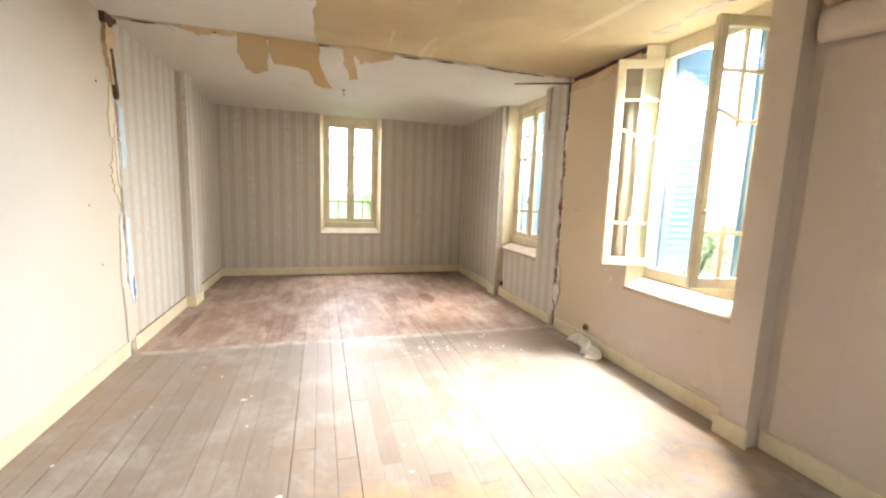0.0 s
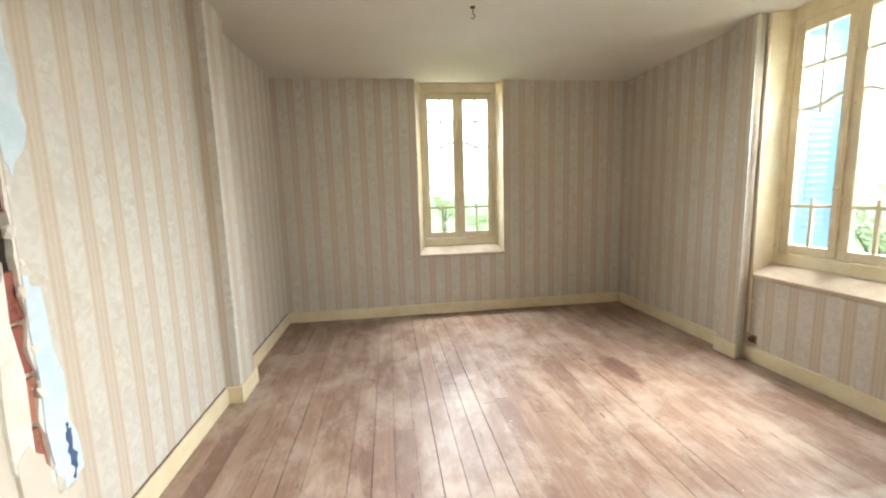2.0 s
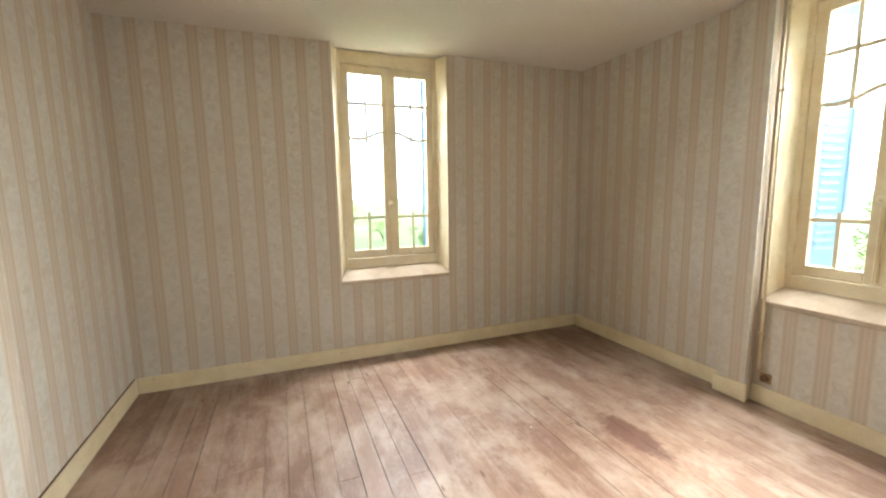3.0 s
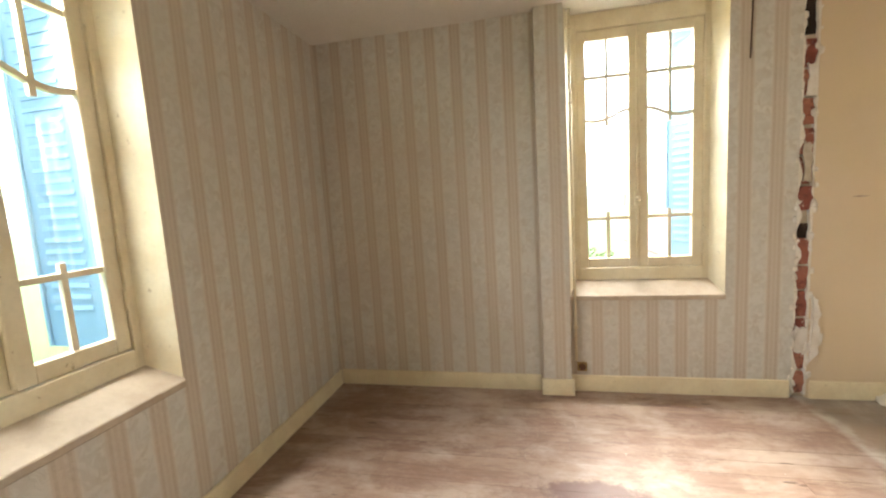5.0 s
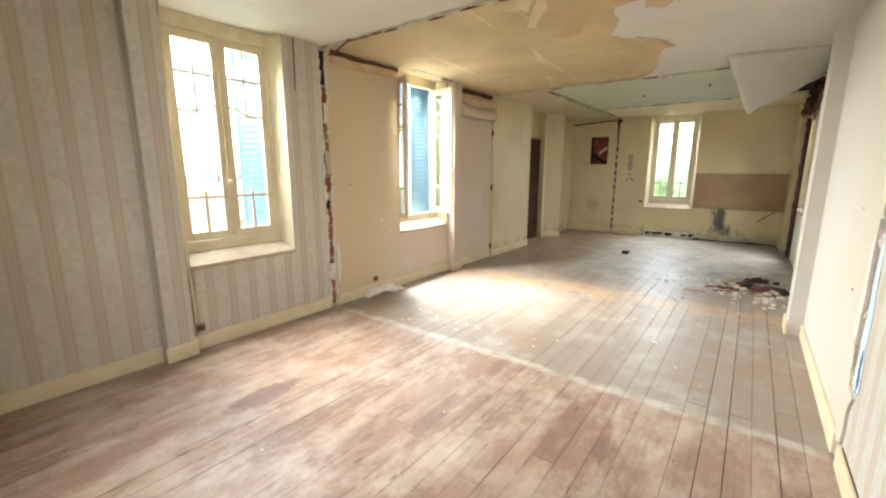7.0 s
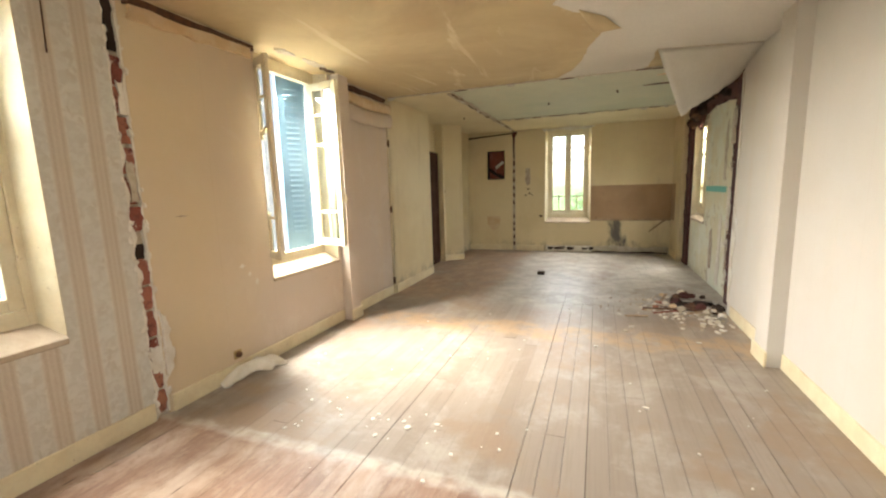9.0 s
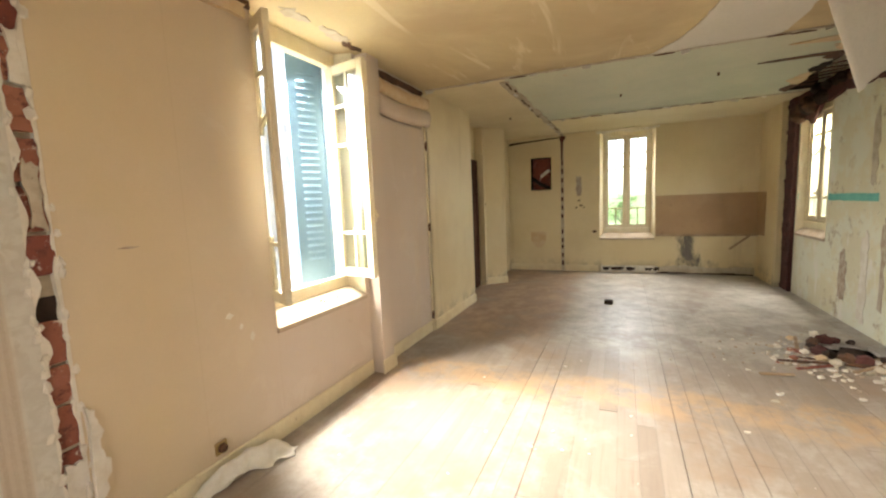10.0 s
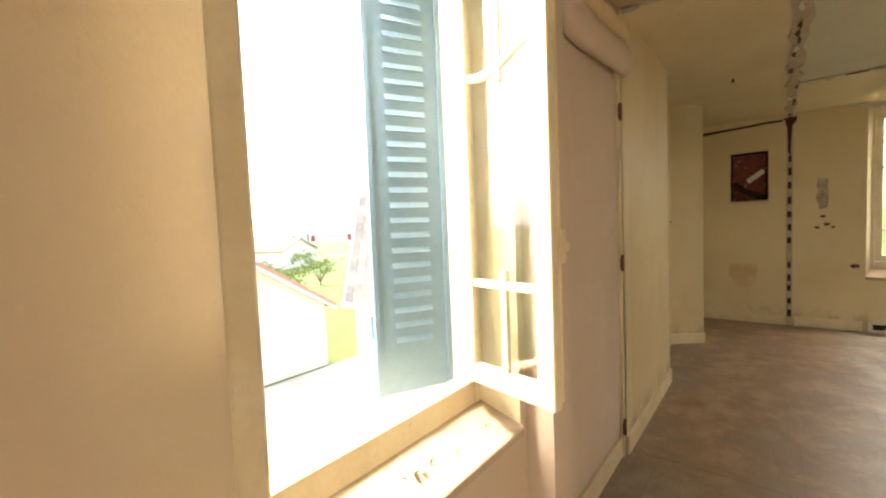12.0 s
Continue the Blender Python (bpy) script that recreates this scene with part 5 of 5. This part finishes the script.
for i in range(420):
    a, d = r3.uniform(0, math.tau), abs(r3.gauss(0, 0.38)) + 0.1
    x, y, s = max(-1.55, -1.22 + d * math.cos(a)), 0.36 + d * math.sin(a) * 0.75, r3.uniform(0.003, 0.012)
    if -1.64 < x < -1.14 and -0.12 < y < 0.40:
        continue
    box(bm, x - s, x + s * 0.8, y - s * 0.7, y + s, 0.0, s)
tagged(finish(bm, "rubble_crumbs", M_MORTAR), "fine plaster crumbs strewn round the floor hole", "rubble", "", "stuff")
for i, (x, y, a, l, m) in enumerate(((-1.12, 0.44, 22, 0.42, M_WOOD), (-1.05, 0.53, 8, 0.34, M_RUST), (-1.35, 0.56, 40, 0.25, M_WOOD), (-1.2, 0.48, 160, 0.3, M_RUST), (-0.62, 0.9, 12, 0.12, M_WOOD), (-1.0, 0.05, 75, 0.2, M_WOOD), (-0.95, 0.62, 30, 0.16, M_BRICK))):
    bm = boxes((-l, l, -0.013, 0.013, 0, 0.012))
    bm.transform(pose(x, y, 0.004 + 0.012 * (i % 3), 0, -1.0 * (i % 2), a))
    tagged(finish(bm, "broken_lath", m), "broken splintered lath beside the floor hole", "lath", "laths round the floor hole")
for i in range(18):
    a = i * math.tau / 18 + r8.uniform(-0.12, 0.12)
    size = r8.uniform(0.035, 0.085)
    x, y = -1.39 + 0.30 * math.cos(a), 0.14 + 0.29 * math.sin(a)
    if x < -1.53:
        continue
    bm = lump(r8, size, 0.8, 2)
    bm.transform(pose(x, y, size * 0.35, 0, 0, r8.uniform(0, 360)))
    tagged(finish(bm, "sooty_lump", r8.choice((M_DARK, M_DARK, M_RUST, M_DARKBRICK))), "dark lump of rubble on the rim of the floor hole", "rubble", "sooty lumps round the floor hole")
pit = structure(finish(boxes((-1.64, -1.14, -0.12, -0.10, -0.45, -0.02), (-1.64, -1.14, 0.38, 0.40, -0.45, -0.02), (-1.66, -1.64, -0.12, 0.4, -0.45, -0.02), (-1.14, -1.12, -0.12, 0.4, -0.45, -0.02)), "floor_pit", M_DARK), "dark broken hole in the floor", "floor hole")
bm = lump(random.Random(9), 0.15, 0.55, 2)
bm.transform(pose(-1.42, 0.06, -0.06))
tagged(finish(bm, "soot_heap", M_DARK), "dark rubble filling the floor hole", "rubble")


# ---- outside ----
GROUND = -3.3


def ground_material():
    n = Nodes("grass_ground", 0.95)
    c = n.mix(n.step(n.noise(0.09, 6, 0.65), 0.4, 0.62), (0.05, 0.105, 0.012), (0.09, 0.14, 0.022))
    c = n.mix(n.step(n.noise(0.02, 4), 0.55, 0.62), c, (0.15, 0.15, 0.06))
    return n.done(c, None, n.noise(3, 5), 0.4, 0.05)


def leaf_material():
    n = Nodes("leaves", 0.6)
    return n.done(n.mix(n.island(), (0.09, 0.14, 0.018), (0.18, 0.22, 0.04)))


M_GROUND, M_LEAF = ground_material(), leaf_material()
M_BARK = worn("bark", (0.10, 0.075, 0.05), (0.16, 0.12, 0.08), 8, 0.95, 30, 0.5)
M_TILE = worn("faded_roof_tiles", (0.36, 0.19, 0.13), (0.30, 0.16, 0.12), 1.2, 0.9, 14, 0.4)
M_RENDER = worn("pale_house_render", (0.66, 0.62, 0.54), (0.60, 0.55, 0.46), 0.8, 0.9, 20)
M_SLATE = slate_material()
M_ZINC = worn("zinc_flashing", (0.42, 0.46, 0.50), (0.36, 0.40, 0.44), 3, 0.45, 30, 0.1, 0.3)
# pale blue-grey: the haze of distance is mixed into the hill's colour
M_HILL = worn("haze_toned_hill", (0.50, 0.56, 0.58), (0.46, 0.53, 0.53), 0.01, 1.0, 0.2, 0.0)
M_TRAIN = worn("white_train_paint", (0.62, 0.62, 0.60), (0.55, 0.55, 0.54), 0.5, 0.5, 5, 0.0)
M_RED = worn("red_train_paint", (0.42, 0.03, 0.03), (0.36, 0.03, 0.03), 0.5, 0.5, 5, 0.0)

bm = bmesh.new()
size, n = 2500, 24
v = [[bm.verts.new((-size + 2 * size * i / n, -size + 2 * size * j / n, GROUND)) for j in range(n + 1)] for i in range(n + 1)]
for i in range(n):
    for j in range(n):
        bm.faces.new((v[i][j], v[i + 1][j], v[i + 1][j + 1], v[i][j + 1]))
structure(finish(bm, "ground", M_GROUND), "dry grassy ground around the house", "ground")

# pale ground added to fill the glare below the windows and bounce light inside
M_YARD = worn("pale_yard_ground", (0.50, 0.46, 0.38), (0.42, 0.38, 0.31), 0.6, 0.95, 25, 0.3)
structure(finish(boxes((XR + OUT, 14.0, -16.0, 7.0, GROUND - 0.1, GROUND + 0.012)), "courtyard", M_YARD), "added pale yard that stands in for the overexposed white below the windows", "yard")

# outer shell of the house below and above the rooms
structure(finish(boxes((XR + OUT - 0.06, XR + OUT - 0.004, YS - OUT, YN + OUT, GROUND, -0.02), (-2.2, XR + OUT - 0.004, YN + OUT - 0.06, YN + OUT - 0.004, GROUND, -0.02), (-2.18, -2.12, YS - OUT, YN + OUT, GROUND, -0.02), (-2.2, XR + OUT, YS - OUT + 0.004, YS - OUT + 0.06, GROUND, -0.02)), "wall_lower_storey", M_STONE), "rendered wall of the lower storey", "wall")
bm = bmesh.new()
x0, x1, y0, y1, zr = -2.5, 3.3, YS - 0.75, YN + 0.75, 5.4
p = [bm.verts.new(q) for q in ((x0, y0, TOP), (x1, y0, TOP), (x1, y1, TOP), (x0, y1, TOP), ((x0 + x1) / 2, y0, zr), ((x0 + x1) / 2, y1, zr))]
for f in ((0, 1, 2, 3), (0, 4, 5, 3), (1, 2, 5, 4), (0, 1, 4), (2, 3, 5)):
    bm.faces.new([p[i] for i in f])
structure(finish(bm, "roof", M_TILE), "tiled roof over the rooms", "roof")


def tree(x, y, height, spread, seed, name="tree", label="leafy green tree in the garden below"):
    rng = random.Random(seed)
    t = tagged(new(name), label, "tree" if name == "tree" else "bush", "trees and bushes outside")
    t.location = (x, y, GROUND)
    h0 = height * (0.35 if name == "tree" else 0.12)
    bm = bmesh.new()
    tips = []
    segs = [((0, 0, -0.1), (rng.uniform(-0.1, 0.1), rng.uniform(-0.1, 0.1), h0), 0.05 * height)]
    for i in range(7):
        a = i * math.tau / 7 + rng.uniform(-0.3, 0.3)
        r = spread * rng.uniform(0.35, 0.8)
        tip = (r * math.cos(a), r * math.sin(a), height * rng.uniform(0.5, 0.92))
        segs.append((segs[0][1], tip, 0.02 * height))
        tips.append(tip)
    tips.append((0, 0, height * 0.9))
    for a, b, r in segs:
        a, b = Vector(a), Vector(b)
        mid = a.lerp(b, 0.5) + Vector((0, 0, 0.06 * height))
        ring = []
        for q, rad in ((a, r), (mid, r * 0.7), (b, r * 0.25)):
            ring.append([bm.verts.new(q + Vector((rad * math.cos(k * math.tau / 6), rad * math.sin(k * math.tau / 6), 0))) for k in range(6)])
        for s, e in zip(ring, ring[1:]):
            for k in range(6):
                bm.faces.new((s[k], s[(k + 1) % 6], e[(k + 1) % 6], e[k]))
    part("trunk", bm, M_BARK, t)
    bm = bmesh.new()
    for tip in tips:
        for c in range(7):
            cc = Vector(tip) + Vector((rng.gauss(0, spread * 0.22), rng.gauss(0, spread * 0.22), rng.gauss(0, height * 0.09)))
            for k in range(34):
                q = cc + Vector((rng.gauss(0, spread * 0.10), rng.gauss(0, spread * 0.10), rng.gauss(0, height * 0.045)))
                s = rng.uniform(0.05, 0.11) * (0.7 + height * 0.08)
                d1 = Vector((rng.uniform(-1, 1), rng.uniform(-1, 1), rng.uniform(-0.6, 0.6))).normalized()
                d2 = d1.orthogonal().normalized()
                w = [bm.verts.new(q + o) for o in (-d1 * s, d2 * s * 0.5, d1 * s, -d2 * s * 0.5)]
                bm.faces.new(w)
    mesh = bpy.data.meshes.new("crown")
    bm.to_mesh(mesh)
    bm.free()
    mesh.materials.append(M_LEAF)
    crown = new("crown", mesh)
    crown.parent = t
    return t


grown = [tree(0, 0, 4.4, 1.8, 301), tree(0, 0, 3.6, 1.7, 302), tree(0, 0, 2.2, 1.6, 303, "bush", "green bush in the garden below")]
spots = [(0, 25.2, 75, 0), (1, -18.2, 68, 20), (2, 9.5, 46, 0), (2, -6.5, 40, 50), (2, 16, 44, 80), (1, 8, 26, 100), (0, 14, 22, 60), (1, 16, 14, 0), (2, 13, 10, 30), (2, 15, 6.5, 70),
         (1, 20, 8.5, 10), (0, 26, 13, 200), (2, 18, 3.5, 100), (0, 0.6, -46, 30), (1, 5.8, -38, 130), (0, -6.6, -41, 210), (2, 2.4, -27, 0), (2, -2.6, -29, 90), (0, 9.2, -44, 140),
         (1, -12, -4, 90), (0, -14, -1, 30), (2, -10, -2.5, 10), (2, 30, -11, 30), (2, 36, -14, 60), (2, 28, -12, 0), (2, 33, -18, 0), (2, 45, -24, 10), (0, 60, 10, 0), (1, 55, 22, 0), (0, 40, 30, 0), (1, -8, 40, 0), (0, 6, 48, 0), (1, 18, 52, 0)]
used = set()
for k, x, y, a in spots:
    ob = grown[k]
    if k in used:
        copy_thing(ob, pose(x, y, GROUND, 0, 0, a))
    else:
        ob.matrix_basis = pose(x, y, GROUND, 0, 0, a)
        used.add(k)


def house(x, y, turn, wide, deep, eave, ridge, label, slates):
    """A gabled house; its gable faces local -x."""
    h = tagged(new("house"), label, "house")
    h.matrix_basis = pose(x, y, GROUND, 0, 0, turn)
    w = wide / 2
    bm = bmesh.new()
    f = [bm.verts.new((0, a, z)) for a, z in ((-w, 0), (w, 0), (w, eave), (0, ridge), (-w, eave))]
    b = [bm.verts.new((deep, v.co.y, v.co.z)) for v in f]
    bm.faces.new(f)
    bm.faces.new(b[::-1])
    for i in range(5):
        bm.faces.new((f[i], f[(i + 1) % 5], b[(i + 1) % 5], b[i]))
    part("wall", bm, M_RENDER, h)
    for s in (-1, 1):
        slope = (ridge - eave) / w
        bm = bmesh.new()
        o = 0.3
        pts = [(-o, 0, ridge + 0.02), (deep + o, 0, ridge + 0.02), (deep + o, s * (w + o), eave - slope * o + 0.02), (-o, s * (w + o), eave - slope * o + 0.02)]
        lo = [bm.verts.new(q) for q in pts]
        hi = [bm.verts.new((q[0], q[1], q[2] + 0.14)) for q in pts]
        bm.faces.new(lo)
        bm.faces.new(hi[::-1])
        for i in range(4):
            bm.faces.new((lo[i], lo[(i + 1) % 4], hi[(i + 1) % 4], hi[i]))
        roof = part("roof", bm, M_TILE, h)
        if slates:
            n = int((w + o) / 0.32)
            for i in range(n):
                f0, f1 = i / n, (i + 0.8) / n
                part("tile_course", boxes((-o, deep + o, -0.14, 0.14, 0.0, 0.04)), M_TILE, roof).matrix_basis = pose(0, s * (w + o) * (f0 + f1) / 2, ridge + 0.16 - slope * (w + o) * (f0 + f1) / 2, -s * math.degrees(math.atan(slope)), 0, 0)
    part("verge_board", tube(((-0.28, -w - 0.3, eave - slope * 0.3), (-0.28, 0, ridge)), 0.07, 4), M_ZINC, h)
    return h


house(14.2, -2.5, 0, 5.6, 9, 2.2, 3.95, "pale rendered house with a faded tiled gable roof", True)
house(52, -28, 20, 7, 8, 2.4, 3.9, "low far house with a faded tiled roof", False)
house(70, -22, -10, 8, 10, 2.6, 4.2, "low far house with a faded tiled roof", False)

# slated turret
tur = tagged(new("turret"), "stone turret with a steep grey slate spire", "turret")
tur.matrix_basis = pose(8.93, -3.98, GROUND, 0, 0, 12)
part("wall", boxes((-0.85, 0.85, -0.85, 0.85, 0, 2.95)), M_STONE, tur)
part("eave", boxes((-1.10, 1.10, -1.10, 1.10, 2.95, 3.08)), M_ZINC, tur, bevel=0.02)
apex, base, z0 = 10.4, 1.02, 3.08
bm = bmesh.new()
tip = bm.verts.new((0, 0, apex))
q = [bm.verts.new((base * a, base * b, z0)) for a, b in ((-1, -1), (1, -1), (1, 1), (-1, 1))]
for i in range(4):
    bm.faces.new((q[i], q[(i + 1) % 4], tip))
bm.faces.new(q[::-1])
spire = part("spire", bm, M_SLATE, tur)
rng = random.Random(77)
lean = math.atan(base / (apex - z0))
for row in range(20):
    f = row / 36
    half, z = base * (1 - f), z0 + (apex - z0) * f
    count = max(1, round(2 * half / 0.26))
    w = 2 * half / count
    for side in (180, 90):
        for k in range(count):
            off = -half + w * (k + 0.5)
            bm = boxes((-w / 2 + 0.006, w / 2 - 0.006, -0.012, 0.012, 0, 0.235))
            ob = finish(bm, "slate", M_SLATE, spire)
            m = pose(0, 0, 0, 0, 0, side) @ pose(off, -half - 0.012, z, 0, 0, 0) @ pose(0, 0, 0, -math.degrees(lean) + 3 + rng.uniform(-1, 1), 0, 0)
            ob.matrix_basis = m
for a, b in ((-1, -1), (1, -1), (1, 1), (-1, 1)):
    part("hip_flashing", tube(((base * a, base * b, z0), (0, 0, apex)), 0.045, 6), M_ZINC, tur)

# railway in the distance
way = Vector((0.45, 0.89, 0)).normalized()
train = tagged(new("train"), "white passenger train with red doors standing on the far railway", "train")
for i in range(7):
    c = Vector((128, -88, GROUND)) + way * (i * 19.5 - 78)
    turn = math.degrees(math.atan2(way.y, way.x))
    bm = boxes((-9.4, 9.4, -1.4, 1.4, 0.9, 4.0))
    bm.transform(pose(c.x, c.y, c.z, 0, 0, turn))
    car = part("carriage", bm, M_TRAIN, train, bevel=0.12)
    for d in (-6.5, 6.5):
        bm = boxes((d - 0.7, d + 0.7, -1.46, 1.46, 1.2, 3.4))
        bm.transform(pose(c.x, c.y, c.z, 0, 0, turn))
        part("door", bm, M_RED, car)
    bm = boxes((-5.4, 5.4, -1.44, 1.44, 2.4, 3.3))
    bm.transform(pose(c.x, c.y, c.z, 0, 0, turn))
    part("window_band", bm, M_ZINC, car)
for i in range(12):
    c = Vector((108, -74, GROUND)) + way * (i * 17 - 60) + Vector((3 * (i % 3), -3 * (i % 3), 0))
    mast = tagged(new("catenary_mast"), "rusty catenary mast along the railway", "mast", "catenary masts")
    mast.location = c
    part("post", boxes((-0.16, 0.16, -0.16, 0.16, 0, 10)), M_RUST, mast)
    part("arm", boxes((-3.4, 0.1, -0.07, 0.07, 8.4, 8.6)), M_RUST, mast)
rails = tagged(finish(tube([tuple(Vector((108, -74, GROUND + 8.2)) + way * d) for d in (-120, 0, 180)], 0.05, 5), "overhead_wire", M_RUST), "overhead wire of the railway", "wire")

# far hills
for name, dist, zt, a0, a1, seed in (("hill_east", 900, 46, -60, 130, 3),):
    bm = bmesh.new()
    k = 60
    rings = []
    for i in range(k + 1):
        a = radians(a0 + (a1 - a0) * i / k)
        hgt = zt * (0.35 + 0.65 * abs(noise.noise(Vector((i * 0.11, seed, 0.3))))) * math.sin(math.pi * i / k) ** 0.5
        rings.append([bm.verts.new((d * math.cos(a), d * math.sin(a), z)) for d, z in ((dist - 120, GROUND), (dist, GROUND + hgt), (dist + 200, GROUND))])
    for p, q in zip(rings, rings[1:]):
        for j in range(2):
            bm.faces.new((p[j], p[j + 1], q[j + 1], q[j]))
    structure(finish(bm, name, M_HILL, smooth=True), "low hills on the horizon with haze put into their colour", "hills")


# ---- skirting ----
def skirting(name, segments):
    """Painted skirting board along straight pieces (x0, x1, y0, y1)."""
    bm = bmesh.new()
    for s in segments:
        box(bm, *s, 0.0, 0.125)
    return structure(finish(bm, name, M_BASE, bevel=0.004), "cream painted skirting board", "skirting")


B = 0.018
skirting("baseboard_north", ((XL + B, 2.55 - B, YN - B, YN),))
skirting("baseboard_east_bedroom", ((2.55 - B, 2.55, 5.70, YN - B), (2.475 - B, 2.475, 5.465, 5.70), (XR - B, XR, 4.06, 5.484)))
skirting("baseboard_west_bedroom", ((XL, XL + B, 4.06, 5.47), (XL + 0.1, XL + 0.1 + B, 5.47, 5.82), (XL, XL + B, 5.82, YN - B), (XL, XL + 0.1, 5.472, 5.49)))
skirting("baseboard_east_middle", ((XR - B, XR, 1.86, 3.94), (XR - 0.11 - B, XR - 0.11, 1.64, 1.86), (XR - B, XR, 0.6, 1.64), (2.53 - B, 2.53, -0.86, 0.58)))
skirting("baseboard_west_middle", ((XL, XL + B, 1.98, 3.94), (XL + 0.11, XL + 0.11 + B, 1.68, 1.98), (XL, XL + B, 0.62, 1.68)))
skirting("baseboard_south", ((0.95, 1.58, YS, YS + B), (1.68, 2.7, YS, YS + B)))

bm = boxes((-0.312, 0.235, -0.047, 0.047, 0.0, 0.12))
bm.transform(pose(2.68, -2.17, 0, 0, 0, 40))
structure(finish(bm, "baseboard_stub", M_BASE, bevel=0.004), "cream painted skirting round the wall stub", "skirting")
# thin dark strip draws the shadow gap and dirt along the skirting's top
for a, b in ((4.1, 5.47), (5.83, YN - 0.03)):
    structure(finish(boxes((XL, XL + 0.006, a, b, 0.125, 0.133)), "trim", M_RUST), "dark strip for the shadow gap and dirt on top of the skirting", "dirt line")
r6 = random.Random(66)
for i in range(9):
    y, d = r6.uniform(1.98, 2.8), r6.uniform(0.02, 0.12)
    bm = bmesh.new()
    n = 5
    w, l, c = r6.uniform(0.003, 0.009), r6.uniform(0.012, 0.035), r6.uniform(0.2, 0.9)
    rows = [[bm.verts.new(((k / n - 0.5) * 2 * l, s * w, 0.02 * c * (2 * k / n - 1) ** 2 + 0.001)) for s in (-1, 1)] for k in range(n + 1)]
    for a, b in zip(rows, rows[1:]):
        bm.faces.new((a[0], a[1], b[1], b[0]))
    bm.transform(pose(XR + d, y, SILL + 0.006 + 0.56 * max(0.0, d) + 0.004, 0, 0, r6.uniform(0, 180)) @ pose(0, 0, 0, 0, -25, 0))
    ob = tagged(finish(bm, "paint_flake", M_FRAME), "curled flake of paint on the dusty sill", "paint flake", "paint flakes on the sill")
    ob.modifiers.new("thickness", "SOLIDIFY").thickness = 0.0015

# ---- floorboards ----
rng = random.Random(5)
x = -1.90
left = 0.0012
while x < 2.85:
    w = rng.choice((0.108, 0.115, 0.115, 0.122))
    right = rng.choice((0.0004, 0.0006, 0.0012, 0.0022))
    for lo, hi in ((-3.80, 0.5), (0.5, YN + 0.05)):
        y = lo - rng.random() * 2.2
        tight = 0.25 if lo < 0 else 1.0
        while y < hi:
            length = rng.uniform(3.6, 4.4) if lo < 0 else rng.uniform(1.9, 3.6)
            y0, y1 = max(y, lo), min(y + length, hi)
            y += length
            if y1 - y0 < 0.15:
                continue
            runs = [(y0, y1)]
            if -1.66 < x < -1.14 and y0 < 0.42:
                runs = [(a, b) for a, b in ((y0, min(y1, -0.06 + rng.uniform(-0.08, 0.06))), (max(y0, 0.36 + rng.uniform(-0.06, 0.06)), y1)) if b - a > 0.05]
            for a, b in runs:
                bm = boxes((x + left * tight, x + w - right * tight, a + 0.0008, b - 0.0008, -0.026, -rng.uniform(0, 0.0014)))
                finish(bm, "floorboard", M_FLOOR, slab)
    left = right
    x += w
